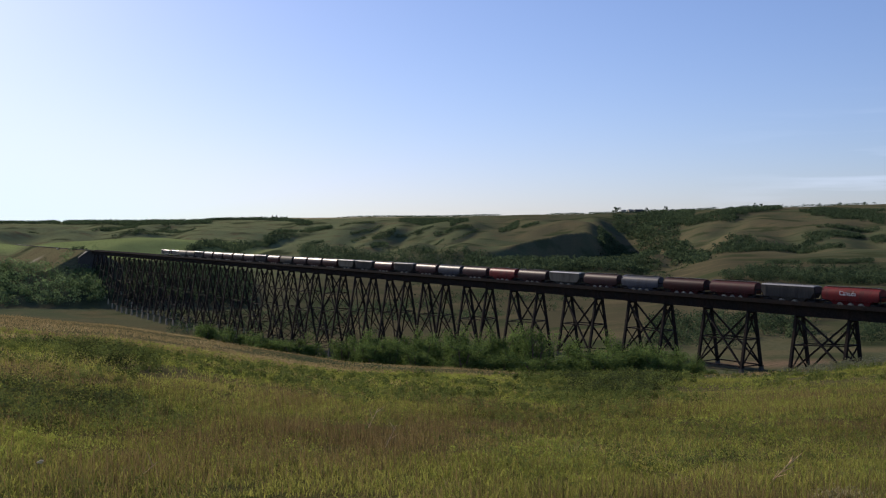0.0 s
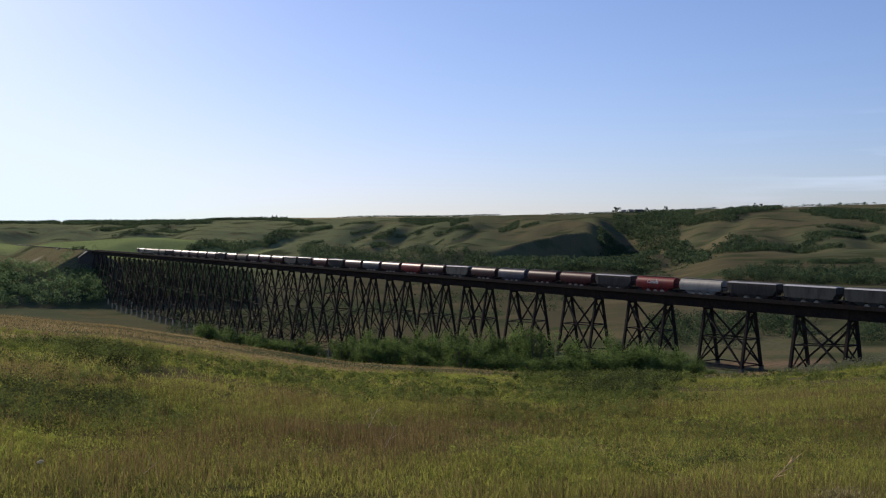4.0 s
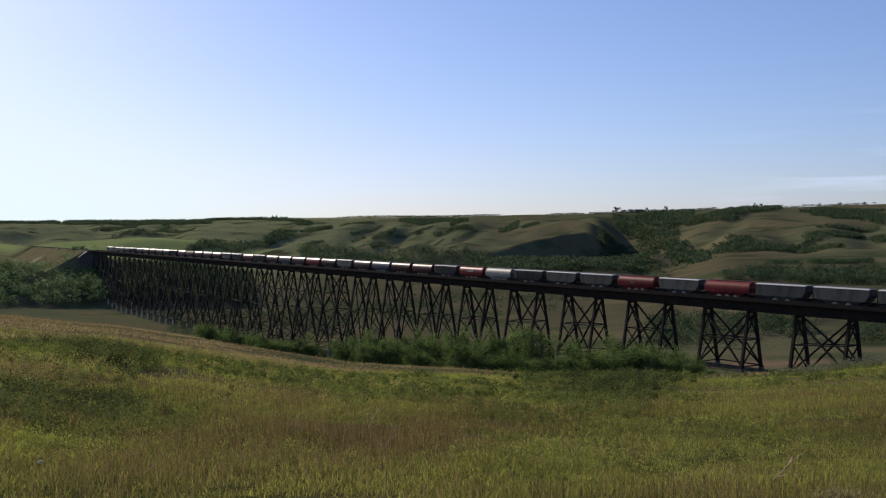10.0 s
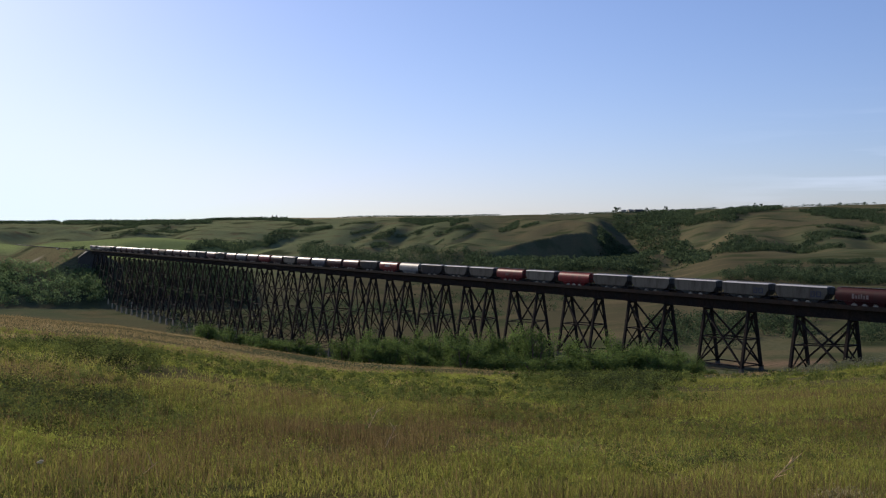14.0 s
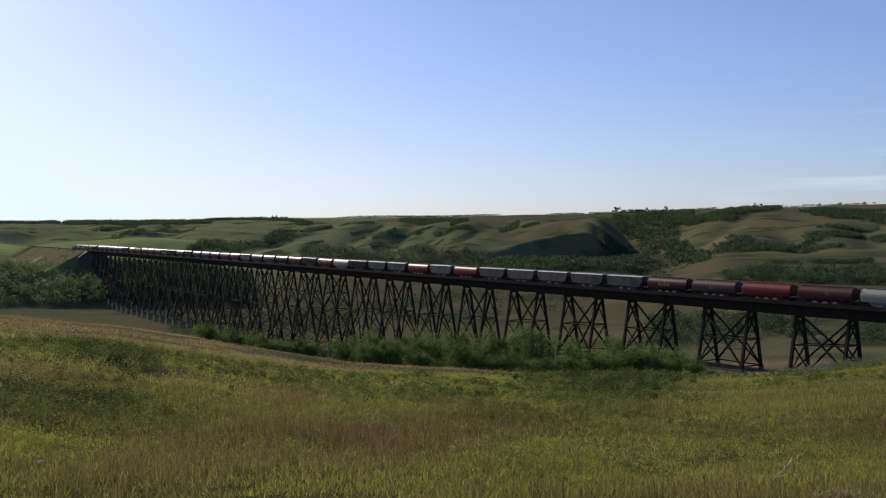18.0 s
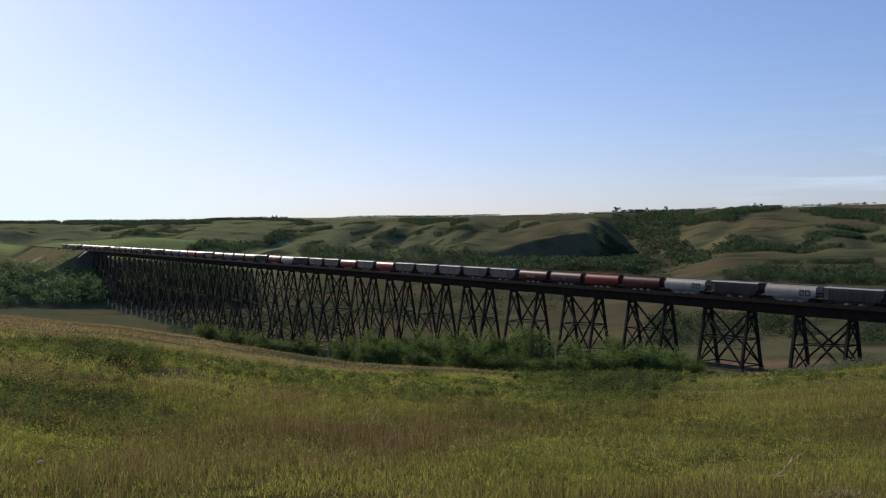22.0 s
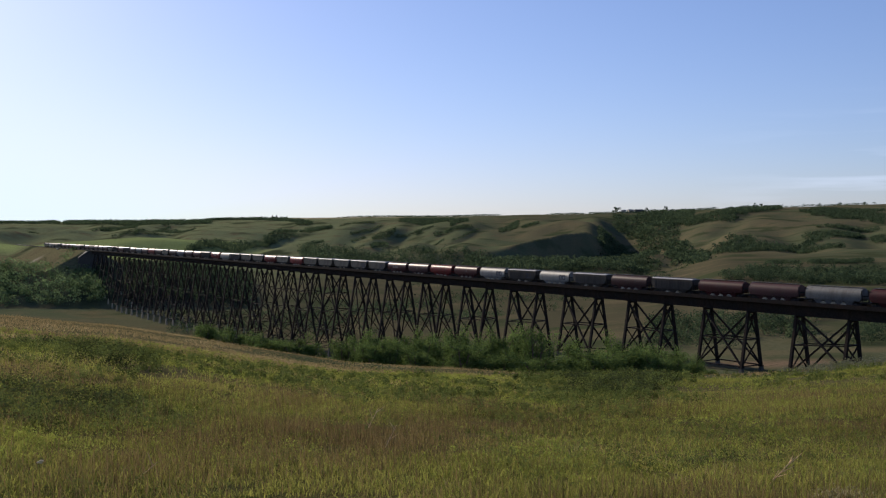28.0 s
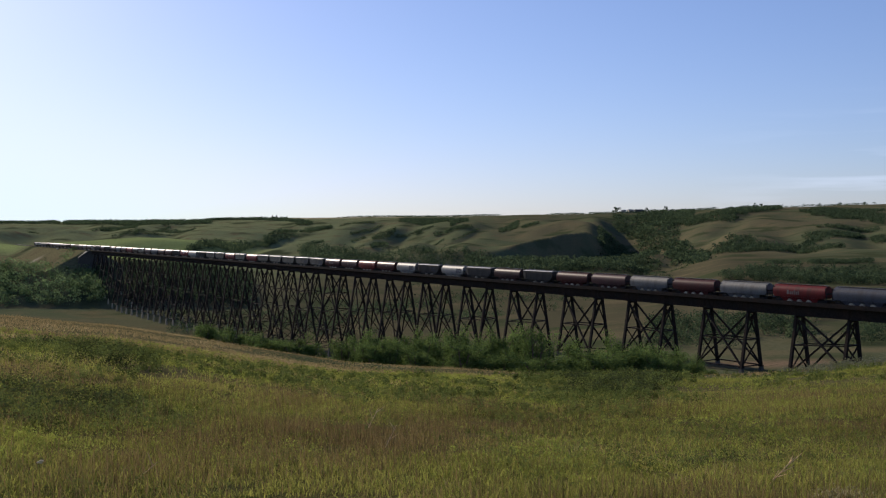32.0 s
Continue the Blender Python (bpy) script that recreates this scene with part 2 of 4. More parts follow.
def ground_material():
    m = bpy.data.materials.new("prairie_grass_ground")
    m.use_nodes = True
    n, l = m.node_tree.nodes, m.node_tree.links
    n.remove(n["Principled BSDF"])
    b = n.new("ShaderNodeBsdfDiffuse")
    l.new(b.outputs[0], n["Material Output"].inputs["Surface"])
    co = n.new("ShaderNodeTexCoord")

    def grain(scale, detail=4):
        t = n.new("ShaderNodeTexNoise")
        t.inputs["Scale"].default_value = scale
        t.inputs["Detail"].default_value = detail
        l.new(co.outputs["Object"], t.inputs["Vector"])
        return t.outputs["Fac"]

    def mixed(fac, a, b_, lo, hi):
        mr = n.new("ShaderNodeMapRange")
        mr.inputs["From Min"].default_value, mr.inputs["From Max"].default_value = lo, hi
        l.new(fac, mr.inputs["Value"])
        mx = n.new("ShaderNodeMix")
        mx.data_type = "RGBA"
        l.new(mr.outputs[0], mx.inputs["Factor"])
        for v, key in ((a, "A"), (b_, "B")):
            if isinstance(v, tuple):
                mx.inputs[key].default_value = (*v, 1)
            else:
                l.new(v, mx.inputs[key])
        return mx.outputs["Result"]

    xyz = n.new("ShaderNodeSeparateXYZ")
    l.new(co.outputs["Object"], xyz.inputs[0])

    def span(axis, a0, a1, soft):
        """1 between a0 and a1 of one axis, with soft ends."""
        ends = []
        for lo, hi in ((a0 - soft, a0 + soft), (a1 + soft, a1 - soft)):
            mr = n.new("ShaderNodeMapRange")
            mr.inputs["From Min"].default_value, mr.inputs["From Max"].default_value = lo, hi
            l.new(xyz.outputs[axis], mr.inputs["Value"])
            ends.append(mr.outputs[0])
        return times(*ends)

    def times(a_, b_):
        k = n.new("ShaderNodeMath")
        k.operation = "MULTIPLY"
        l.new(a_, k.inputs[0])
        l.new(b_, k.inputs[1])
        return k.outputs[0]

    big = mixed(grain(0.0045), (0.106, 0.096, 0.056), (0.08, 0.092, 0.05), 0.42, 0.6)
    # far left slopes: greener, and paled to put the haze into the ground colour
    hazy_slope = times(span("X", -3000, -60, 260), span("Y", 1020, 3400, 120))
    big = mixed(hazy_slope, big, (0.165, 0.185, 0.092), 0.0, 1.1)
    bottom = times(span("X", -160, 420, 60), span("Y", 420, 1480, 60))
    big = mixed(bottom, big, (0.074, 0.065, 0.04), 0.0, 1.2)
    plateau = times(span("X", -900, -325, 30), span("Y", 930, 1200, 70))
    big = mixed(plateau, big, (0.155, 0.135, 0.07), 0.0, 1.1)
    knoll = span("Y", -200, 132, 14)
    big = mixed(knoll, big, (0.1, 0.088, 0.04), 0.0, 1.15)
    litter = span("Y", -200, 48, 12)
    big = mixed(litter, big, (0.075, 0.068, 0.024), 0.0, 1.1)
    stubble = times(span("X", -430, -110, 15), span("Y", 2930, 3400, 25))
    big = mixed(stubble, big, (0.4, 0.34, 0.2), 0.0, 1.0)
    mid = mixed(grain(0.03, 6), big, (0.13, 0.107, 0.06), 0.5, 0.72)
    mid = mixed(grain(0.014, 10), mid, (0.05, 0.06, 0.03), 0.53, 0.63)
    field = times(span("X", -1400, -340, 60), span("Y", 1240, 1950, 40))
    mid = mixed(field, mid, (0.215, 0.265, 0.095), 0.0, 1.2)
    clearing = times(span("X", -433, -419, 5), span("Y", 1048, 1066, 5))
    mid = mixed(clearing, mid, (0.34, 0.3, 0.22), 0.0, 1.2)
    soil = times(span("X", 76, 112, 5), span("Y", 280, 294, 5))
    mid = mixed(soil, mid, (0.2, 0.135, 0.09), 0.0, 1.3)
    fine = mixed(grain(0.6, 6), mid, (0.055, 0.06, 0.028), 0.45, 0.85)
    l.new(fine, b.inputs["Color"])
    bp = n.new("ShaderNodeBump")
    bp.inputs["Strength"].default_value = 0.6
    bp.inputs["Distance"].default_value = 0.5
    l.new(grain(0.9, 8), bp.inputs["Height"])
    l.new(bp.outputs["Normal"], b.inputs["Normal"])
    return m


ground_mat = ground_material()


def build_ground():
    """One sheet round the eye, fine where it is near and in view."""
    a = np.concatenate([np.linspace(-180, -36, 60, endpoint=False), np.linspace(-36, 36, 280, endpoint=False), np.linspace(36, 180, 60, endpoint=False)])
    r = np.concatenate([[0.02], np.geomspace(0.5, 130, 120, endpoint=False), np.linspace(130, 1250, 140, endpoint=False), np.linspace(1250, 3100, 140, endpoint=False), np.linspace(3100, 4850, 16)])
    az, rr = np.meshgrid(np.radians(a), r)
    x, y = np.sin(az) * rr + 0.21, np.cos(az) * rr - 0.4
    z = land(x, y)
    v = np.stack([x, y, z], -1).reshape(-1, 3)
    na, nr = len(a), len(r)
    i, j = np.meshgrid(np.arange(na), np.arange(nr - 1))
    j2, i2 = j + 1, (i + 1) % na
    f = np.stack([j * na + i, j * na + i2, j2 * na + i2, j2 * na + i], -1).reshape(-1, 4)[:, ::-1]
    ob = new("ground", raw_mesh("ground", v, f, ground_mat, True))
    return tagged(ob, "rolling prairie grassland falling into a wide valley", "ground", kind="structure")


ground = build_ground()


# ---- railway trestle ----
SPAN = 15.766
BENT0 = 288.2
TURN = Matrix(((TX, -TY, 0, 0), (TY, TX, 0, 0), (0, 0, 1, 0), (0, 0, 0, 1)))  # local x along the track, y across it towards the eye


def track_pose(s, z, across=0.0):
    x, y = on_track(s, across)
    return Matrix.Translation((x, y, z)) @ TURN


def girder_mesh():
    bm = bmesh.new()
    h = GIRDER_TOP - GIRDER_FOOT
    L = SPAN - 0.06
    box(bm, (0, 0, h / 2), (L, 0.05, h - 0.08))
    box(bm, (0, 0, 0.03), (L, 0.42, 0.06))
    box(bm, (0, 0, h - 0.03), (L, 0.42, 0.06))
    for i in range(11):
        box(bm, (-L / 2 + 0.15 + i * (L - 0.3) / 10, 0, h / 2), (0.05, 0.14, h - 0.13))
    return to_mesh("girder", bm, steel)


def deck_mesh(length):
    """Ties close together on the girders, with guard timbers."""
    bm = bmesh.new()
    n = int(length / 0.55)
    for i in range(n):
        box(bm, (-length / 2 + (i + 0.5) * length / n, 0, 0.15), (0.28, 4.0, 0.26))
    for y in (-1.9, 1.9):
        box(bm, (0, y, 0.36), (length - 0.02, 0.18, 0.16))
    return to_mesh("tie_deck", bm, timber)


def rail_mesh(length):
    bm = bmesh.new()
    box(bm, (0, 0, 0.01), (length, 0.14, 0.02))
    box(bm, (0, 0, 0.07), (length, 0.03, 0.12))
    box(bm, (0, 0, 0.15), (length, 0.07, 0.05))
    return to_mesh("rail", bm, rail_steel)


def build_bridge():
    bridge = tagged(new("railway_trestle"), "long black steel railway trestle on braced towers", "bridge")
    bridge.matrix_basis = track_pose(BENT0, GIRDER_FOOT)
    bm = bmesh.new()
    box(bm, (0, 0, 0.2), (SPAN - 0.02, 0.9, 0.1))
    box(bm, (0, 0.48, 0.42), (SPAN - 0.02, 0.1, 1.05))
    for i in range(8):
        beam(bm, (-7.2 + i * 2.06, -0.6, -0.5), (-7.2 + i * 2.06, 0.42, 0.15), 0.12, 0.12)
    wm = to_mesh("walkway", bm, steel)
    gm, dm, rm = girder_mesh(), deck_mesh(SPAN), rail_mesh(SPAN)
    cross = bmesh.new()
    for i in range(5):
        k = -1 if i % 2 else 1
        beam(cross, (-7.8 + i * 3.12, -1.2 * k, 0.3), (-7.8 + (i + 1) * 3.12, 1.2 * k, 0.3), 0.16, 0.12)
    cross_me = to_mesh("lateral_bracing", cross, steel)
    for n in range(-4, 52):
        xm = (n + 0.5) * SPAN
        for y in (-1.25, 1.25):
            share("girder", gm, bridge, pose(xm, y, 0))
        share("lateral_bracing", cross_me, bridge, pose(xm, 0, 0))
        share("tie_deck", dm, bridge, pose(xm, 0, GIRDER_TOP - GIRDER_FOOT))
        for side in (-1, 1):
            share("walkway", wm, bridge, pose(xm, side * 2.45, GIRDER_TOP - GIRDER_FOOT, 0, 0, 0 if side > 0 else 180))
        for y in (-0.75, 0.75):
            share("rail", rm, bridge, pose(xm, y, GIRDER_TOP - GIRDER_FOOT + 0.28))
    for n in range(-2, 52, 2):
        tower(bridge, n)
    return bridge


def tower(bridge, n):
    bm = bmesh.new()
    box(bm, (n * SPAN, 0, -0.3), (0.6, 3.4, 0.6))
    cap = part("tower", bm, steel, bridge)
    bm = bmesh.new()
    box(bm, ((n + 1) * SPAN, 0, -0.3), (0.6, 3.4, 0.6))
    part("cap_beam", bm, steel, cap)
    foot = {}
    for i in (0, 1):
        xs = (n + i) * SPAN
        for side in (-1, 1):
            h = 12.0
            for _ in range(4):
                wx, wy = on_track(BENT0 + xs, 0)
                q = TURN @ Vector((0, side * (1.25 + h / 6), 0))
                h = GIRDER_FOOT - land1(wx + q.x, wy + q.y)
            base = max(0.8, min(4.6, 0.14 * h - 1.2))
            h = max(h, 2.5)
            foot[i, side] = h - base
            bm = bmesh.new()
            yb = side * (1.25 + (h - base) / 6)
            bmesh.ops.create_cone(bm, cap_ends=True, segments=4, radius1=1.0, radius2=0.58, depth=base + 1.0, matrix=Matrix.Translation((xs, side * (1.25 + (h - base / 2) / 6), -h + (base - 1.0) / 2)) @ pose(0, 0, 0, 0, 0, 45))
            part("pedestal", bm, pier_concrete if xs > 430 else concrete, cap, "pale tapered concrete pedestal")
            bm = bmesh.new()
            beam(bm, (xs, side * 1.25, -0.3), (xs, yb, -(h - base)), 0.72, 0.72)
            box(bm, (xs, yb, -(h - base) + 0.15), (1.1, 1.1, 0.3))
            part("leg", bm, steel, cap)
    hm = min(foot.values())
    k = 2 * max(1, round(hm / 19)) if max(foot.values()) > 7 else 1

    def node(i, side, j):
        z = -0.5 - (foot[i, side] - 0.9) * j / k
        return Vector(((n + i) * SPAN, side * (1.25 - z / 6), z))

    def member(name, a, b, w):
        bm = bmesh.new()
        beam(bm, a, b, w, w * 0.7)
        part(name, bm, steel, cap)

    for j in range(k):
        for i in (0, 1):
            member("sway_brace", node(i, -1, j), node(i, 1, j + 1), 0.36)
            member("sway_brace", node(i, 1, j), node(i, -1, j + 1), 0.36)
            member("strut", node(i, -1, j + 1), node(i, 1, j + 1), 0.38)
        for side in (-1, 1):
            member("girt", node(0, side, j + 1), node(1, side, j + 1), 0.42)
    # one long cross of laced bars takes two of the panels
    wide = 2 if k > 1 else 1
    for j in range(0, k, wide):
        for side in (-1, 1):
            member("long_brace", node(0, side, j), node(1, side, j + wide), 0.52)
            member("long_brace", node(1, side, j), node(0, side, j + wide), 0.52)


bridge = build_bridge()


def build_abutment(s, facing):
    """Concrete headwall with wings that follow the bank's slopes."""
    bm = bmesh.new()
    ring = [(-5, 0.3), (5, 0.3), (13, -5.6), (13, -17), (-13, -17), (-13, -5.6)]
    loft(bm, [[(-0.6 * facing, y, z) for y, z in ring], [(9.0 * facing, y, z - 0.4) for y, z in ring]])
    ob = new("abutment", to_mesh("abutment", bm, concrete))
    ob.matrix_basis = track_pose(s, RAIL - 1.0)
    return tagged(ob, "stained concrete abutment with sloping wing walls", "abutment", kind="structure")


build_abutment(FAR_END + 0.7, 1)
build_abutment(NEAR_END - 0.7, -1)


def build_far_track():
    ob = tagged(new("railway_track"), "single railway track on a grassy embankment", "track")
    ob.matrix_basis = track_pose(FAR_END, GIRDER_TOP)
    dm, rm = deck_mesh(SPAN * 2), rail_mesh(SPAN * 2)
    for i in range(14):
        share("tie_panel", dm, ob, pose((i + 0.5) * SPAN * 2 + 4.0, 0, 0))
        for y in (-0.75, 0.75):
            share("rail", rm, ob, pose((i + 0.5) * SPAN * 2 + 4.0, y, 0.28))


build_far_track()

# ---- vegetation ----
def foliage(name, dark, light, glow=0.35, pale=None, each=0.62, drift=(-0.05, 0.3), patch=0.12):
    """Leaf or blade: half diffuse, half light let through, each leaf its own tint."""
    m = bpy.data.materials.new(name)
    m.use_nodes = True
    n, l = m.node_tree.nodes, m.node_tree.links
    n.remove(n["Principled BSDF"])
    out = n["Material Output"]
    geo = n.new("ShaderNodeNewGeometry")
    r = n.new("ShaderNodeValToRGB")
    r.color_ramp.elements[0].color, r.color_ramp.elements[1].color = (*dark, 1), (*light, 1)
    # the palest few blades carry sunlit highlights in their straw colour
    if pale:
        r.color_ramp.elements[1].position = 0.8
        r.color_ramp.elements.new(0.88).color = (*pale, 1)
    co = n.new("ShaderNodeTexCoord")
    big = n.new("ShaderNodeTexNoise")
    big.inputs["Scale"].default_value = patch
    l.new(co.outputs["Object"], big.inputs["Vector"])
    add = n.new("ShaderNodeMath")
    add.operation = "MULTIPLY_ADD"
    add.inputs[1].default_value = each
    l.new(geo.outputs["Random Per Island"], add.inputs[0])
    sub = n.new("ShaderNodeMapRange")
    sub.inputs["From Min"].default_value, sub.inputs["From Max"].default_value = 0.35, 0.65
    sub.inputs["To Min"].default_value, sub.inputs["To Max"].default_value = drift
    l.new(big.outputs["Fac"], sub.inputs["Value"])
    l.new(sub.outputs[0], add.inputs[2])
    l.new(add.outputs[0], r.inputs["Fac"])
    d = n.new("ShaderNodeBsdfDiffuse")
    t = n.new("ShaderNodeBsdfTranslucent")
    mx = n.new("ShaderNodeMixShader")
    mx.inputs[0].default_value = glow
    l.new(r.outputs["Color"], d.inputs["Color"])
    l.new(r.outputs["Color"], t.inputs["Color"])
    l.new(d.outputs[0], mx.inputs[1])
    l.new(t.outputs[0], mx.inputs[2])
    l.new(mx.outputs[0], out.inputs["Surface"])
    return m


leaf_wood = foliage("poplar_wood_leaves", (0.022, 0.037, 0.022), (0.092, 0.126, 0.063), 0.45, None, 0.14, (-0.05, 0.85))
# the same poplar leaf paled, the far bank's haze put into its colour
leaf_hazy = foliage("hazy_poplar_leaves", (0.058, 0.098, 0.044), (0.2, 0.27, 0.115), 0.5, None, 0.14, (-0.05, 0.85))
leaf_bush = foliage("willow_bush_leaves", (0.046, 0.074, 0.023), (0.18, 0.245, 0.072), 0.44, None, 0.2, (0.0, 0.7), 3.5)
leaf_shrub = foliage("snowberry_leaves", (0.052, 0.07, 0.018), (0.24, 0.275, 0.07), 0.28, None, 0.12, (0.0, 0.85), 1.2)
leaf_rose = foliage("rose_bush_leaves", (0.035, 0.045, 0.018), (0.13, 0.15, 0.055), 0.22, None, 0.12, (0.0, 0.85), 1.2)
leaf_forb = foliage("yellow_green_forb_leaves", (0.1, 0.125, 0.022), (0.36, 0.4, 0.075), 0.45, None, 0.3, (0.0, 0.75), 1.0)
leaf_sage = foliage("grey_green_sage_leaves", (0.1, 0.105, 0.06), (0.27, 0.27, 0.17), 0.3)
grass_green = foliage("green_grass_blades", (0.07, 0.083, 0.018), (0.4, 0.395, 0.088), 0.46, (0.58, 0.52, 0.23), 0.55)
grass_dry = foliage("dry_grass_blades", (0.15, 0.115, 0.052), (0.37, 0.28, 0.13), 0.43, (0.48, 0.4, 0.21))
grass_rust = foliage("rusty_grass_stalks", (0.086, 0.065, 0.028), (0.235, 0.174, 0.075), 0.41, (0.46, 0.39, 0.21))
bark = material("grey_brown_bark", (0.12, 0.095, 0.07), 0.9, 0, 6, 0.3, 0.6)


def quads(centres, size, rng, out=None, loose=0.6, slim=1.0):
    """Leaf clumps: one turned quad at each centre, facing loosely along out where it is given."""
    n = len(centres)
    w = rng.normal(size=(n, 3))
    if out is not None:
        w = out + loose * w
    w /= np.linalg.norm(w, axis=1)[:, None]
    a = np.cross(w, rng.normal(size=(n, 3)))
    a /= np.linalg.norm(a, axis=1)[:, None]
    b = np.cross(w, a)
    size = np.broadcast_to(size, (n,))[:, None]
    a, b = a * size * 0.5, b * size * 0.5 * slim * rng.uniform(0.5, 1.0, (n, 1))
    v = np.stack([centres - a, centres - b * 0.9, centres + a, centres + b], 1).reshape(-1, 3)
    return v, np.arange(4 * n).reshape(-1, 4)


def in_lobes(trees, height, width, per, rng, low=0.12):
    """Points on the lobed crowns of trees that stand at trees (n, 3)."""
    n = len(trees)
    lobes = 6
    lc = rng.normal(size=(n, lobes, 3)) * np.array([0.26, 0.26, 0.0]) + np.array([0, 0, 0.0])
    lc[:, :, 2] = rng.uniform(0.16, 0.8, (n, lobes))
    lr = rng.uniform(0.2, 0.34, (n, lobes)) * (1.15 - 0.5 * np.abs(lc[:, :, 2] - 0.5))
    pick = rng.integers(0, lobes, (n, per))
    i = np.arange(n)[:, None]
    d = rng.normal(size=(n, per, 3))
    d /= np.linalg.norm(d, axis=2)[:, :, None]
    out = d.reshape(-1, 3).copy()
    d *= rng.uniform(0.55, 1.0, (n, per, 1)) ** 0.5
    p = lc[i, pick] + d * lr[i, pick][:, :, None] * np.array([1, 1, 0.75])
    p[:, :, 2] = np.maximum(p[:, :, 2], low * rng.random((n, per)))
    p[:, :, :2] *= width[:, None, None]
    p[:, :, 2] *= height[:, None]
    return (trees[:, None, :] + p).reshape(-1, 3), out


def at_slope(q, y):
    return np.asarray(q) * np.asarray(y)


def woods(label, q0, q1, y0, y1, spacing, tall, seed, patchy=0.0, per=20, size=0.17, grain=120.0, taper=0.15, skew=0.0, leaf=leaf_wood):
    """A wood between two bearings and two distances; patchy leaves clearings."""
    rng = np.random.default_rng(seed)
    area = (q1 - q0) * (y0 + y1) / 2 * (y1 - y0)
    n = int(area / spacing ** 2)
    y = rng.uniform(y0, y1, n)
    q = rng.uniform(q0, q1, n)
    u, v = (q - q0) / (q1 - q0), (y - y0) / (y1 - y0)
    edge = np.minimum(np.minimum(u, 1 - u) / taper, np.minimum(v, 1 - v) / taper)
    keep = fbm(q * y + 50 * seed, y, grain, 3) + 0.45 * np.minimum(edge, 1) - 0.3 > patchy - 0.25
    q, y = (q + skew * v)[keep], y[keep]
    x = q * y
    z = land(x, y)
    h = tall * rng.uniform(0.6, 1.15, len(x))
    pts, out = in_lobes(np.stack([x, y, z], 1), h, h * rng.uniform(0.7, 1.1, len(x)), per, rng)
    v3, f = quads(pts, np.repeat(h, per) * size * rng.uniform(0.7, 1.4, len(pts)), rng, out, 0.2)
    ob = new("woods", raw_mesh("woods", v3, f, leaf))
    return tagged(ob, label, "woods", kind="stuff")


woods("dense dark poplar wood on the shaded far bank", -0.49, -0.318, 842, 962, 6.0, 12, 1, per=64, size=0.1, leaf=leaf_hazy)
woods("dense dark poplar wood under the trestle's far end", -0.318, -0.19, 860, 1040, 5.6, 12, 2, per=48, size=0.12, taper=0.05)
woods("belt of green poplars along the valley's foot", -0.14, 0.04, 1370, 1640, 7.0, 12, 3, patchy=-0.02, grain=80.0, taper=0.2)
woods("belt of green poplars below the scarp", 0.02, 0.2, 1350, 1610, 6.5, 14, 22, patchy=-0.05, grain=80.0, taper=0.2)
woods("broken row of trees along the rim", -0.15, 0.14, 2950, 3020, 6.0, 5, 11, patchy=0.16, per=14, size=0.28, grain=200.0)
woods("trees along the rim above the coulee", 0.14, 0.31, 2930, 3010, 7.0, 6, 12, patchy=0.17, per=20, size=0.22, grain=120.0)
woods("scattered trees along the high rim", 0.31, 0.48, 2930, 3010, 7.5, 5, 13, patchy=0.22, per=18, size=0.24, grain=140.0)
woods("green bushes on the flat behind the towers", 0.2, 0.38, 335, 470, 4.6, 7.0, 17, patchy=0.02, per=80, size=0.09, grain=40.0)
woods("green bushes on the flat by the trestle", 0.4, 0.5, 320, 480, 5.2, 5.5, 18, patchy=-0.02, per=80, size=0.09, grain=40.0)
woods("low scrub scattered over the valley floor", -0.05, 0.26, 540, 1420, 7.0, 4.5, 21, patchy=0.3, grain=70.0)
woods("young trees among the tower feet", -0.27, 0.0, 560, 830, 6.5, 6, 19, patchy=0.13, per=40, size=0.13, grain=60.0)
woods("scattered bushes on the far bank", -0.48, -0.385, 950, 1040, 7.0, 5, 20, patchy=0.2, grain=50.0)


def patches(label, tall, seed, *plots):
    """Trees on plots of the slopes: two bearings, near edge at both, far edge at both."""
    rng = np.random.default_rng(seed)
    spots = []
    for q0, q1, n0, n1, f0, f1 in plots:
        deep = max(12.0, (f0 - n0 + f1 - n1) / 2)
        n = int(2 + (q1 - q0) * (n0 + n1) / 2 * deep / (0.52 * tall) ** 2)
        u, v = rng.uniform(-0.04, 1.04, n), rng.uniform(-0.05, 0.9, n)
        q, y = q0 + (q1 - q0) * u, (n0 + (n1 - n0) * u) * (1 - v) + (f0 + (f1 - f0) * u) * v
        edge = np.minimum(np.minimum(u, 1 - u) * 4, np.minimum(v, 0.9 - v) * 4)
        keep = fbm(q * y + 50 * seed, y, 45.0, 3) + 0.5 * np.clip(edge, 0, 1) > -0.06
        spots.append(np.stack([q * y, y], 1)[keep])
    x, y = np.concatenate(spots).T
    h = tall * rng.uniform(0.45, 1.15, len(x))
    per, size = (42, 0.135) if plots[0][2] < 1000 else (13, 0.23) if plots[0][2] < 1700 else (7, 0.32)
    pts, out = in_lobes(np.stack([x, y, land(x, y)], 1), h, h * rng.uniform(0.7, 1.2, len(x)), per, rng)
    v3, f = quads(pts, np.repeat(h, per) * size * rng.uniform(0.7, 1.4, len(pts)), rng, out, 0.2)
    return tagged(new("woods", raw_mesh("woods", v3, f, leaf_wood)), label, "woods", kind="stuff")


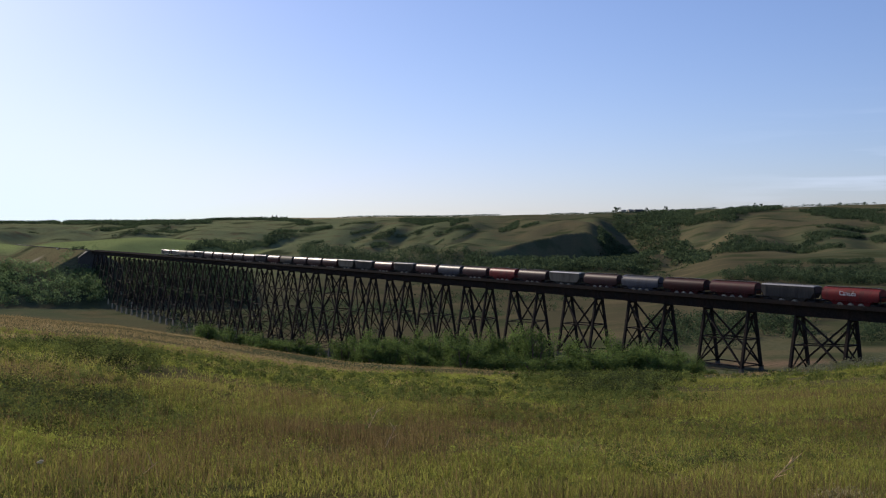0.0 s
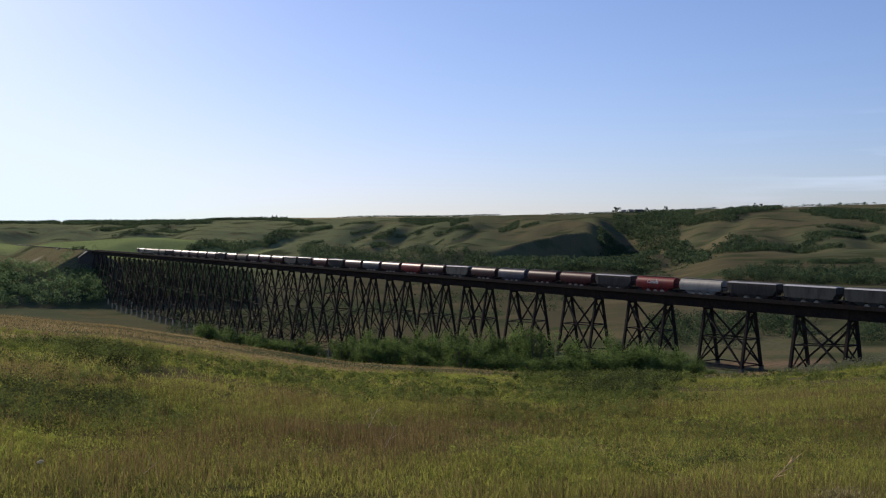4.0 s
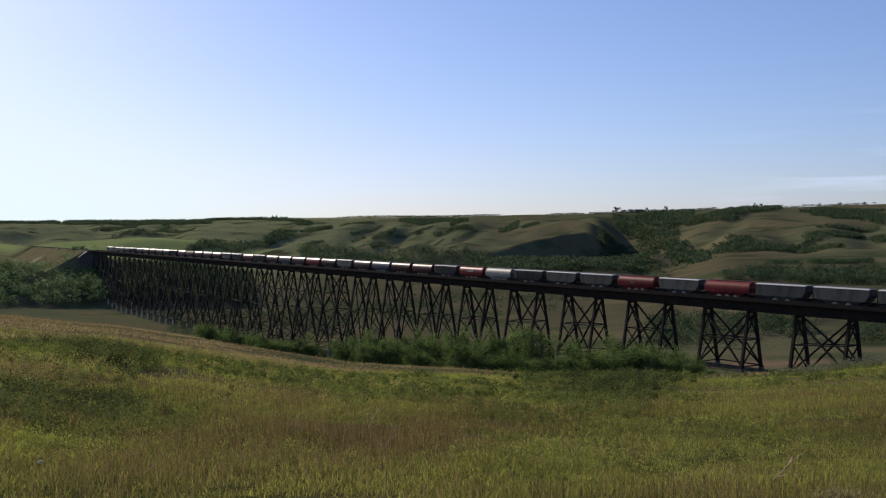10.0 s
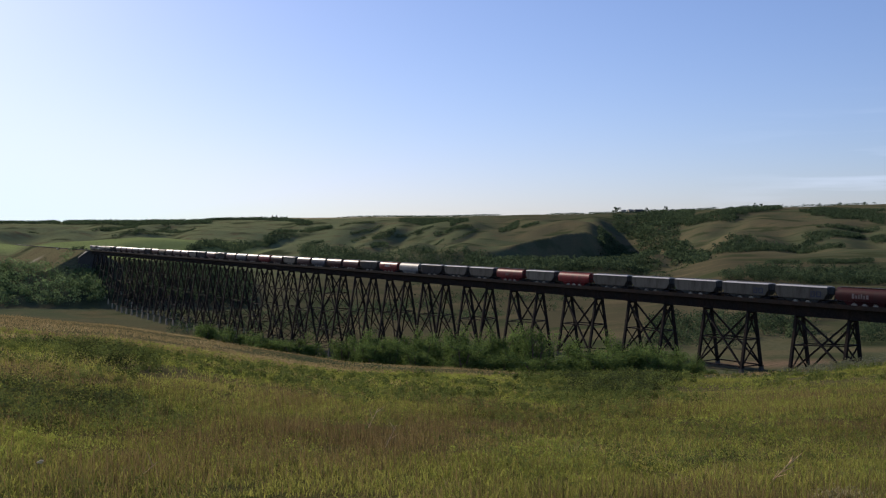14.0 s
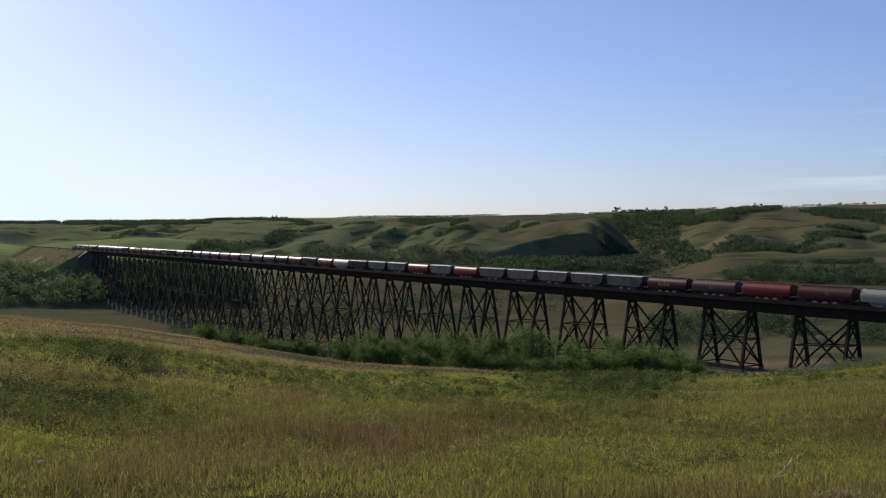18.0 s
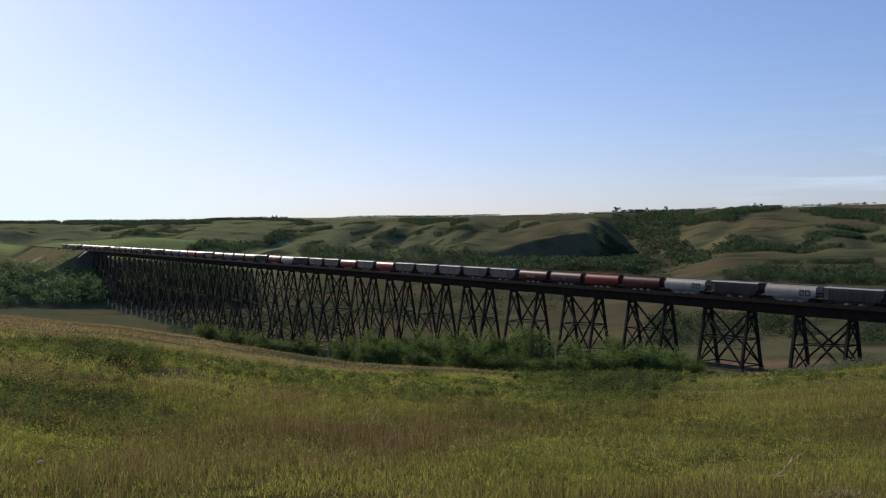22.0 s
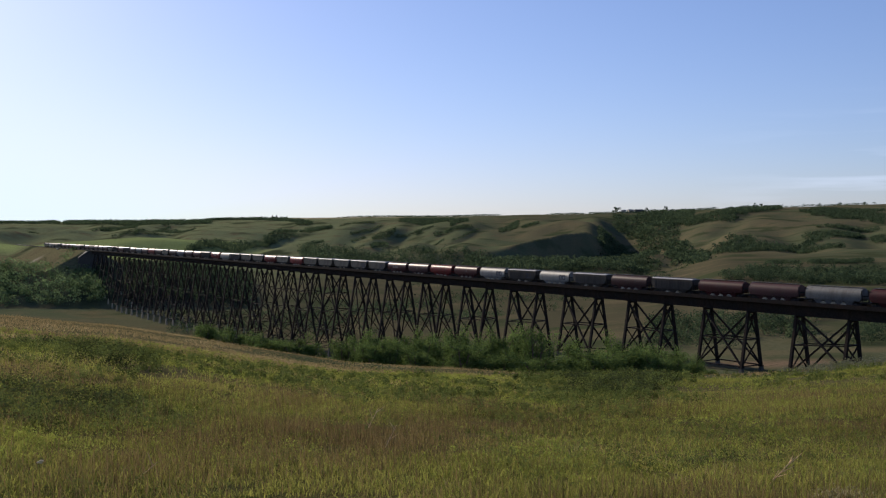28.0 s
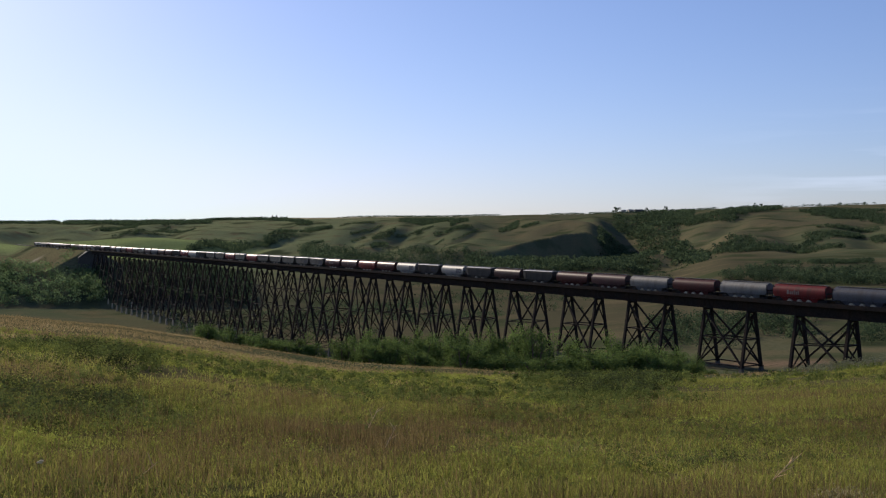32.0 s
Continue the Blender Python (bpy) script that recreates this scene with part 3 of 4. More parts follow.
patches("dark trees in a coulee of the far slope", 9, 50, (-0.249, -0.202, 1516, 1720, 1564, 1932), (-0.202, -0.169, 1720, 2092, 1932, 2184), (-0.174, -0.141, 2084, 2240, 2184, 2456), (-0.141, -0.111, 2256, 2364, 2456, 2416))
patches("dark belts of trees just under the far rim", 8, 51, (-0.46, -0.38, 2840, 2790, 2960, 2990), (-0.369, -0.273, 2752, 2596, 3016, 2992), (-0.267, -0.229, 2648, 2680, 3000, 3008), (-0.230, -0.155, 2976, 2720, 3004, 2968), (-0.150, -0.129, 2556, 2472, 2792, 2532))
patches("dark scrub along the gullies of the far slope", 5, 52, (-0.336, -0.302, 2480, 2404, 2508, 2568), (-0.302, -0.269, 2192, 2524, 2224, 2580), (-0.271, -0.241, 2408, 2436, 2488, 2504), (-0.137, -0.117, 2080, 2104, 2124, 2148), (-0.144, -0.132, 1584, 1584, 1604, 1608), (-0.091, -0.077, 2156, 2252, 2184, 2276), (-0.072, -0.055, 1628, 1744, 1676, 2172), (-0.069, -0.047, 2152, 2268, 2276, 2308), (-0.047, -0.011, 2244, 2268, 2264, 2296), (-0.028, -0.019, 2240, 2228, 2272, 2256), (-0.324, -0.269, 2164, 2240, 2180, 2252))
patches("dark scrub in the folds of the rounded shoulder", 5, 53, (-0.007, 0.029, 2172, 2200, 2212, 2248), (0.008, 0.024, 2256, 2396, 2388, 2808), (0.056, 0.074, 2136, 2260, 2500, 2652), (0.076, 0.093, 2196, 2236, 2280, 2292), (-0.041, 0.009, 2568, 2404, 2784, 2748), (-0.102, -0.069, 2392, 2464, 2432, 2492))
patches("poplar wood filling a coulee in the hills", 11, 54, (0.167, 0.203, 2476, 2272, 2860, 2840), (0.192, 0.231, 2216, 1992, 2936, 2792), (0.220, 0.239, 1564, 1576, 2224, 2048), (0.203, 0.245, 2420, 2364, 2944, 3000), (0.234, 0.259, 1560, 1240, 2076, 1544))
patches("dark trees in the scarp's shade", 10, 63, (0.15, 0.18, 1470, 1480, 1720, 1900), (0.18, 0.212, 1480, 1500, 1900, 1900), (0.154, 0.19, 1690, 1690, 2250, 2250), (0.156, 0.192, 1740, 1740, 2080, 2080))
patches("poplars on the hill's flank", 10, 55, (0.239, 0.287, 2296, 2156, 2468, 2532), (0.281, 0.330, 2188, 2504, 2676, 2872), (0.248, 0.278, 2288, 2156, 2336, 2200))
patches("cluster of poplars below the brown knolls", 10, 56, (0.266, 0.282, 1512, 1464, 1540, 1572), (0.280, 0.303, 1456, 1428, 1664, 1628), (0.302, 0.323, 1428, 1424, 1616, 1508))
patches("strip of poplars along the knolls' foot", 8, 57, (0.247, 0.287, 1480, 1400, 1544, 1468), (0.287, 0.342, 1390, 1400, 1468, 1500), (0.342, 0.392, 1400, 1390, 1490, 1460), (0.320, 0.364, 1460, 1508, 1524, 1636))
patches("dark scrub on the shaded flanks", 7, 58, (0.364, 0.431, 2176, 1920, 2548, 2416), (0.356, 0.412, 1540, 1676, 1792, 1720), (0.370, 0.435, 1824, 1724, 1860, 1828), (0.351, 0.370, 2344, 2260, 2388, 2344), (0.420, 0.435, 1592, 1564, 1688, 1648))
patches("thin lines of shrubs along the shelves", 4, 59, (0.386, 0.421, 980, 992, 1016, 1048), (0.359, 0.384, 992, 988, 1052, 1036), (0.320, 0.353, 1024, 996, 1068, 1032))
patches("dark bushes beside the far track", 4, 64, (-0.364, -0.347, 994, 992, 1008, 1006))
patches("dark scrub in thin lines up the far slope", 4, 65, (-0.44, -0.4, 2240, 2440, 2270, 2470), (-0.41, -0.36, 2140, 2420, 2166, 2446), (-0.37, -0.335, 2300, 2520, 2330, 2550),
        (-0.33, -0.29, 2060, 2340, 2086, 2366), (-0.3, -0.262, 2280, 2500, 2310, 2530),
        (-0.11, -0.075, 1850, 2080, 1872, 2102), (-0.09, -0.055, 2260, 2460, 2290, 2490), (-0.035, 0.0, 1900, 2080, 1922, 2102), (0.01, 0.04, 2050, 2220, 2072, 2242))
patches("belt of green poplars on a shelf of the valley", 9, 60, (0.278, 0.303, 848, 835, 875, 925), (0.303, 0.364, 830, 780, 940, 935), (0.364, 0.45, 770, 730, 925, 930))


def bush_kind(seed):
    """A many-stemmed bush one metre tall: stems, limbs and leaves."""
    rng = np.random.default_rng(seed)
    bush = new("bush")
    stems = []
    for k in range(5):
        a = 2 * math.pi * k / 5 + rng.uniform(0, 0.8)
        lean = rng.uniform(0.1, 0.3)
        stems.append((Vector((0.04 * math.cos(a), 0.04 * math.sin(a), -0.06)), Vector((lean * math.cos(a), lean * math.sin(a), rng.uniform(0.45, 0.75)))))
    tips = []
    for a, b in stems:
        bm = bmesh.new()
        tube(bm, a, b, 0.022, 0.01, 6)
        part("stem", bm, bark, bush)
        for _ in range(3):
            k = rng.uniform(0.4, 0.95)
            p = a.lerp(b, k)
            q = p + Vector((rng.uniform(-0.25, 0.25), rng.uniform(-0.25, 0.25), rng.uniform(0.08, 0.25)))
            bm = bmesh.new()
            tube(bm, p, q, 0.009, 0.004, 5)
            part("limb", bm, bark, bush)
            tips.append(q)
        tips.append(b)
    tips = np.array([tuple(p) for p in tips])
    extra = rng.normal(size=(34, 3)) * np.array([0.2, 0.2, 0.0])
    extra[:, 2] = rng.uniform(0.08, 0.72, 34) * (1 - 0.9 * np.clip(np.hypot(extra[:, 0], extra[:, 1]) - 0.15, 0, 0.5))
    tips = np.concatenate([tips, extra])
    n = 9000
    pick = rng.integers(0, len(tips), n)
    d = rng.normal(size=(n, 3))
    d /= np.linalg.norm(d, axis=1)[:, None]
    radius = rng.uniform(0.1, 0.2, len(tips))[pick]
    p = tips[pick] + d * (radius * rng.uniform(0.3, 1.0, n))[:, None]
    p[:, 2] = np.clip(p[:, 2], 0.02, None)
    v, f = quads(p, rng.uniform(0.018, 0.036, n), rng, d, 0.4)
    crown = share("crown", raw_mesh("crown", v, f, leaf_bush), bush)
    return bush


# bearing, distance, height and width of each bush before the trestle
BUSHES = [
    (-0.234, 118.0, 4.5, 5.4), (-0.211, 120.0, 4.5, 4.6), (-0.191, 120.0, 4.0, 5.4), (-0.17, 112.0, 3.7, 4.6),
    (-0.147, 112.0, 3.9, 5.0), (-0.131, 112.0, 3.6, 3.6), (-0.097, 110.0, 4.4, 4.4), (-0.08, 114.0, 5.4, 5.2),
    (-0.062, 108.0, 5.4, 4.9), (-0.044, 118.0, 7.0, 5.6), (-0.023, 108.0, 5.6, 5.0), (-0.005, 118.0, 7.2, 4.5),
    (0.016, 108.0, 6.4, 5.3), (0.037, 114.0, 7.8, 5.6), (0.056, 114.0, 7.6, 4.4), (0.073, 118.0, 9.0, 4.4),
    (0.091, 108.0, 8.2, 5.6), (0.128, 118.0, 7.2, 5.2), (0.151, 118.0, 7.6, 6.0), (0.173, 114.0, 7.3, 6.2),
    (0.192, 114.0, 6.8, 5.6), (0.211, 118.0, 6.9, 5.2), (0.232, 112.0, 5.4, 4.4), (0.246, 104.0, 4.0, 3.2),
    (0.095, 98.0, 3.2, 5.1), (0.12, 98.0, 3.1, 4.2), (0.02, 99.0, 4.2, 5.0), (-0.052, 99.0, 3.4, 4.6),
    (0.053, 98.0, 3.4, 5.8), (0.153, 98.0, 3.8, 6.0), (0.187, 98.0, 4.2, 5.8), (-0.026, 100.0, 3.0, 4.2),
    (-0.074, 98.0, 2.6, 5.1), (0.209, 98.0, 3.6, 4.6), (0.228, 98.0, 3.2, 3.6), (0.262, 98.0, 1.7, 2.0),
]


def build_bushes():
    kinds = [bush_kind(40 + k) for k in range(5)]
    rng = random.Random(5)
    for i, (q, y, h, w) in enumerate(BUSHES):
        x = q * y
        m = pose(x, y, land1(x, y) - 0.1, 0, 0, rng.uniform(0, 360)) 
        ob = kinds[i] if i < 5 else copy_thing(kinds[i % 5], m)
        ob.matrix_basis = m @ Matrix.Diagonal((w, w, h, 1))
        size = "tall" if h > 5 else "low" if h < 3.5 else "rounded"
        tagged(ob, size + " leafy green willow bush below the grassy crest", "bush", "bushes before the trestle")


build_bushes()


def blades(name, label, mat, q_range, y_range, count, tall, wide, seed, bend=0.35, zone=None, fine=True):
    """Grass: tapering blades that lean and bend, as one piece of stuff."""
    rng = np.random.default_rng(seed)
    y = np.sqrt(rng.uniform(y_range[0] ** 2, y_range[1] ** 2, count))
    q = rng.uniform(*q_range, count)
    x = q * y
    if zone is not None:
        keep = zone(q, y, x, rng)
        q, y, x = q[keep], y[keep], x[keep]
    tuft = fbm(x + 11, y, 1.5 if fine else 3.5, 3) + rng.normal(size=len(x)) * 0.1
    q, y, x, tuft = q[tuft > -0.34], y[tuft > -0.34], x[tuft > -0.34], tuft[tuft > -0.34]
    n = len(x)
    z = land(x, y) - 0.02
    h = tall * rng.uniform(0.45, 1.25, n) * (1 + 0.5 * fbm(x, y, 5.0, 2)) * (0.7 + 1.2 * np.clip(tuft + 0.1, 0, 0.6))
    w = wide * rng.uniform(0.6, 1.3, n)
    a = rng.uniform(0, 2 * math.pi, n)
    lean = bend * rng.uniform(0.1, 1.0, n) * h
    dx, dy = np.cos(a) * lean, np.sin(a) * lean
    b = rng.uniform(0, math.pi, n)
    wx, wy = np.cos(b) * w / 2, np.sin(b) * w / 2
    base = np.stack([x, y, z], 1)
    side = np.stack([wx, wy, np.zeros(n)], 1)
    tip = base + np.stack([dx, dy, h], 1)
    if fine:
        mid = base + np.stack([dx * 0.3, dy * 0.3, h * 0.6], 1)
        v = np.stack([base - side, base + side, mid + side * 0.8, mid - side * 0.8, tip], 1).reshape(-1, 3)
        k = (np.arange(n) * 5)[:, None, None]
        f = (k + np.array([[0, 1, 2], [0, 2, 3], [3, 2, 4]])).reshape(-1, 3)
    else:
        v = np.stack([base - side, base + side, tip], 1).reshape(-1, 3)
        f = np.arange(3 * n).reshape(-1, 3)
    ob = new(name, raw_mesh(name, v, f, mat))
    return tagged(ob, label, "grass", kind="stuff")


# the belt of rusty grass: bearing, distance and strength; and where the dry crest begins
BELT_AT = [-0.46, -0.38, -0.27, -0.158, -0.058, 0.064, 0.2, 0.3, 0.4, 0.47]
BELT_Y = [8.6, 9.8, 12.5, 16.2, 17.8, 22.0, 24.0, 23.0, 21.0, 20.0]
BELT_K = [0.34, 0.36, 0.4, 0.52, 0.8, 0.46, 0.12, 0.14, 0.42, 0.5]
CREST_AT = [-0.46, -0.3, -0.16, -0.05, 0.06, 0.14, 0.25, 0.47]
CREST_Y = [38, 48, 44, 58, 70, 84, 74, 78]


def rust(q, y, x):
    return np.interp(q, BELT_AT, BELT_K) * np.exp(-(np.log(y / np.interp(q, BELT_AT, BELT_Y)) / 0.27) ** 2) + 0.38 * smooth(0.08, 0.3, q) * smooth(18, 10, y) + 0.5 * fbm(x + 40, y, 5.0, 3)


def dryness(q, y, x):
    """How dry the grass is: high on the crest, on a low mound and along the rusty belt."""
    start = np.interp(q, CREST_AT, CREST_Y)
    crest = smooth(start - 4, start + 9, y) * (0.95 - 0.35 * smooth(-0.05, 0.1, q))
    mound = 0.5 * np.exp(-((y - 25) / 3.2) ** 2) * smooth(-0.28, -0.36, q)
    return crest + mound + 0.6 * rust(q, y, x) + 0.6 * fbm(x, y, 8.0, 3)


def shrubby(q, y, x):
    """Where low shrubs gather: hollows on the slope, the foot of the crest and the brow."""
    left = 0.5 * smooth(-0.22, -0.3, q) * smooth(25.5, 28, y) * smooth(45, 38, y)
    hollow = 0.52 * smooth(-0.2, -0.31, q) * smooth(14.2, 15.5, y) * smooth(22.5, 20, y)
    foot = 0.34 * smooth(-0.3, -0.24, q) * smooth(-0.06, -0.12, q) * smooth(30, 34, y) * smooth(47, 41, y)
    brow = 0.6 * smooth(0.05, 0.12, q) * smooth(0.29, 0.2, q) * smooth(26, 33, y) * smooth(92, 80, y)
    slope = 0.32 * smooth(21, 28, y) * smooth(52, 38, y) * smooth(0.33, 0.2, q)
    return np.maximum.reduce([left, hollow, foot, brow, slope]) - 0.5 * smooth(0.4, 0.75, dryness(q, y, x)) + 0.75 * fbm(x + 9, y * 0.8, 2.6, 4)


def hollows(q, y, x):
    """Where the darkest shrubs stand: two hollows under the knoll and the brow."""
    upper = 0.5 * smooth(-0.26, -0.33, q) * smooth(26, 29, y) * smooth(42, 36, y)
    lower = 0.62 * smooth(-0.27, -0.34, q) * smooth(15.5, 16.5, y) * smooth(21.5, 19.5, y)
    brow = 0.5 * smooth(0.09, 0.14, q) * smooth(0.26, 0.2, q) * smooth(32, 38, y) * smooth(88, 76, y)
    most = np.maximum.reduce([upper, lower, brow])
    return most + 0.8 * fbm(x + 21, y * 0.7, 3.2, 4) * smooth(0.05, 0.25, most)


def lush(q, y, x):
    """Where bright broad-leaved weeds grow."""
    foot = 0.5 * np.exp(-((q - 0.06) / 0.11) ** 2 - ((y - 13.5) / 3.0) ** 2)
    left = 0.55 * smooth(-0.3, -0.38, q) * np.exp(-((y - 12.6) / 1.7) ** 2)
    low = 0.2 * smooth(13, 9, y)
    return np.maximum.reduce([foot, left, low]) - 0.45 * rust(q, y, x) + 0.6 * fbm(x + 77, y, 1.6, 3)


is_dry = lambda q, y, x, rng: dryness(q, y, x) + rng.normal(size=len(x)) * 0.18 > 0.36
is_green = lambda q, y, x, rng: dryness(q, y, x) + rng.normal(size=len(x)) * 0.18 < 0.45
is_rust = lambda q, y, x, rng: rust(q, y, x) + rng.normal(size=len(x)) * 0.16 > 0.34
is_lush = lambda q, y, x, rng: lush(q, y, x) + rng.normal(size=len(x)) * 0.1 > 0.24
WIDE = (-0.47, 0.47)
blades("green_grass", "green prairie grass on the near slope", grass_green, WIDE, (6.5, 14.5), 62000, 0.15, 0.011, 61, bend=0.9, zone=is_green)
blades("green_grass", "short green grass up the slope", grass_green, WIDE, (13.5, 28), 100000, 0.11, 0.014, 60, bend=1.1, zone=is_green)
blades("dry_grass", "dry straw-coloured grass on the near slope", grass_dry, WIDE, (6.5, 26), 60000, 0.2, 0.006, 62, bend=0.7, zone=is_dry)
blades("rusty_grass", "tall rusty brown grass stalks", grass_rust, WIDE, (6.5, 32), 170000, 0.32, 0.0065, 63, bend=0.4, zone=is_rust)
blades("rusty_grass", "thin brown seed stalks scattered in the grass", grass_rust, WIDE, (6.5, 26), 24000, 0.25, 0.005, 69, bend=0.6)
blades("green_grass", "green prairie grass on the middle slope", grass_green, WIDE, (26, 62), 130000, 0.16, 0.022, 64, bend=0.9, zone=is_green, fine=False)
blades("dry_grass", "dry straw-coloured grass on the middle slope", grass_dry, WIDE, (26, 62), 120000, 0.2, 0.02, 65, bend=0.7, zone=is_dry, fine=False)
blades("green_grass", "green prairie grass towards the crest", grass_green, WIDE, (62, 125), 36000, 0.17, 0.036, 66, zone=is_green, fine=False)
blades("dry_grass", "dry pale grass along the crest", grass_dry, WIDE, (60, 125), 120000, 0.18, 0.035, 67, bend=1.0, zone=is_dry, fine=False)


def low_shrubs(name, label, mat, field, cut, reach, count, seed, tall, leaf, per=26, loose=0.6):
    """Leafy domes over the slope wherever a field of the plan lies above the cut."""
    rng = np.random.default_rng(seed)
    q0, q1, y0, y1 = reach
    y = (y0 ** 0.8 + (y1 ** 0.8 - y0 ** 0.8) * rng.random(count)) ** 1.25
    q = rng.uniform(q0, q1, count)
    x = q * y
    keep = field(q, y, x) + rng.normal(size=count) * 0.07 > cut
    x, y = x[keep], y[keep]
    n = len(x)
    h = tall * rng.uniform(0.45, 1.3, n) * (0.8 + 0.9 * fbm(x, y, 3.0, 2))
    h = np.maximum(h, 0.08)
    r, a = np.sqrt(rng.random((n, per))), rng.uniform(0, 2 * math.pi, (n, per))
    up = np.sqrt(1.02 - r * r)
    d = np.stack([r * np.cos(a), r * np.sin(a), up], 2)
    deep = rng.uniform(0.45, 1.1, (n, per, 1))
    p = np.stack([x, y, land(x, y)], 1)[:, None, :] + d * deep * (h[:, None, None] * np.array([0.62, 0.62, 1.0]))
    size = leaf * np.repeat((y / 25) ** 0.75, per) * rng.uniform(0.6, 1.4, n * per)
    v, f = quads(p.reshape(-1, 3), size, rng, d.reshape(-1, 3), loose, 0.7)
    return tagged(new(name, raw_mesh(name, v, f, mat)), label, "shrubs", kind="stuff")


low_shrubs("low_shrubs", "knee-high dark green shrubs over the grassy slope", leaf_shrub, shrubby, 0.27, (-0.47, 0.47, 13, 95), 9500, 71, 0.46, 0.055, 46, 0.4)
low_shrubs("low_shrubs", "dark dull-green rose bushes in hollows of the slope", leaf_rose, hollows, 0.42, (-0.47, 0.3, 14, 92), 9000, 72, 0.52, 0.055, 44, 0.4)
low_shrubs("forbs", "yellow-green leafy weeds among the shrubs", leaf_forb, lambda q, y, x: 0.3 - 0.35 * dryness(q, y, x) - 0.5 * shrubby(q, y, x) - 0.3 * smooth(0.1, 0.2, q) * smooth(24, 34, y) + 0.7 * fbm(x, y + 55, 2.2, 4), 0.17, (-0.47, 0.47, 12, 62), 14000, 75, 0.22, 0.036, 16, 1.6)
low_shrubs("forbs", "bright leafy weeds in the near grass", leaf_forb, lush, 0.25, (-0.47, 0.47, 8, 20), 4200, 76, 0.17, 0.05, 18, 1.6)
low_shrubs("forbs", "small green weeds all through the near grass", leaf_shrub, lambda q, y, x: 0.3 - 0.5 * rust(q, y, x) + 0.6 * fbm(x, y + 15, 1.2, 3), 0.2, (-0.47, 0.47, 7, 24), 6500, 77, 0.15, 0.042, 14, 1.6)
low_shrubs("low_shrubs", "drift of grey-green sage on the crest", leaf_sage, lambda q, y, x: smooth(0.31, 0.38, q) + 0.6 * fbm(x, y, 6.0, 3), 0.5, (0.3, 0.5, 68, 104), 900, 84, 0.6, 0.05, 24)


def spray(name, label, category, q, y, mat, twigs, reach, seed, flat=0.0):
    """A dry weed: a stalk that forks into bare twigs, lying over or upright."""
    rng = random.Random(seed)
    ob = tagged(new(name), label, category)
    root = Vector((0, 0, -0.05))
    lead = Vector((reach * (0.5 + flat), rng.uniform(-0.05, 0.05), reach * (1 - flat)))
    for k in range(twigs):
        a = root + lead * (0.15 + 0.7 * k / max(1, twigs - 1)) if k else root
        b = root + lead if k == 0 else a + Vector((rng.uniform(-0.1, 0.25), rng.uniform(-0.15, 0.15), rng.uniform(0.08, 0.25))) * reach * 1.6
        bm = bmesh.new()
        tube(bm, a, b, 0.011 if k == 0 else 0.007, 0.003, 6)
        part("stalk" if k == 0 else "twig", bm, mat, ob)
    x = q * y
    ob.matrix_basis = pose(x, y, land1(x, y))
    return ob


bleached = material("bleached_dry_stalk", (0.68, 0.48, 0.24), 0.8, 0, 9, 0.2, 0.2)
spray("dry_weed", "bleached dry weed leaning over in the grass", "dry weed", 0.316, 12.0, bleached, 6, 0.5, 3, 0.2)
spray("dry_weed", "pale dead weed with short forked twigs", "dry weed", -0.078, 17.5, bleached, 4, 0.5, 4)
spray("dry_weed", "thin dry weed standing in rusty grass", "dry weed", -0.06, 15.0, bleached, 3, 0.42, 6)
spray("dry_weed", "grey dead stalk lying in the grass", "dry weed", -0.31, 11.2, bleached, 3, 0.4, 8, 0.3)


def build_sage():
    """A clump of silvery sage: short stems under pale leaves."""
    ob = tagged(new("sagebrush"), "low silvery sage clump in the near grass", "sagebrush")
    rng = np.random.default_rng(91)
    for k in range(6):
        a = k * 1.05
        bm = bmesh.new()
        tube(bm, (0, 0, -0.03), (0.16 * math.cos(a), 0.16 * math.sin(a), 0.17), 0.008, 0.004, 5)
        part("stem", bm, bark, ob)
    p = rng.normal(size=(900, 3)) * np.array([0.13, 0.1, 0.04]) + np.array([0, 0, 0.15])
    p[:, 2] = np.clip(p[:, 2], 0.02, None)
    v, f = quads(p, rng.uniform(0.014, 0.03, 900), rng)
    share("leaves", raw_mesh("leaves", v, f, foliage("silver_sage_leaves", (0.2, 0.18, 0.08), (0.5, 0.45, 0.24), 0.35)), ob)
    x, y = 0.396 * 10.2, 10.2
    ob.matrix_basis = pose(x, y, land1(x, y))


build_sage()


def build_stone():
    bm = bmesh.new()
    bmesh.ops.create_icosphere(bm, subdivisions=2, radius=0.045)
    for v in bm.verts:
        v.co *= 1 + 0.3 * noise.noise(v.co * 14)
        v.co.z *= 0.35
        v.co.y *= 0.6
    ob = new("stone", to_mesh("stone", bm, material("pale_fieldstone", (0.8, 0.66, 0.42), 0.9, 0, 20, 0.2, 0.3)))
    x, y = -0.398 * 11.8, 11.8
    ob.matrix_basis = pose(x, y, land1(x, y) + 0.075, 25, -20, 30)
    tagged(ob, "small pale stone lying in matted grass", "stone")


build_stone()


# ---- farmstead on the rim ----
barn_wall = material("grey_barn_boards", (0.1, 0.09, 0.08), 0.85, 0, 2, 0.2, 0.3)
roof_tin = material("pale_tin_roof", (0.26, 0.23, 0.19), 0.7, 0.0, 2, 0.1, 0.1)
house_white = material("white_house_siding", (0.5, 0.43, 0.32), 0.7, 0, 2, 0.08, 0.2)
dark_pane = material("dark_window_pane", (0.03, 0.035, 0.04), 0.15, 0, 1, 0.1, 0.0)


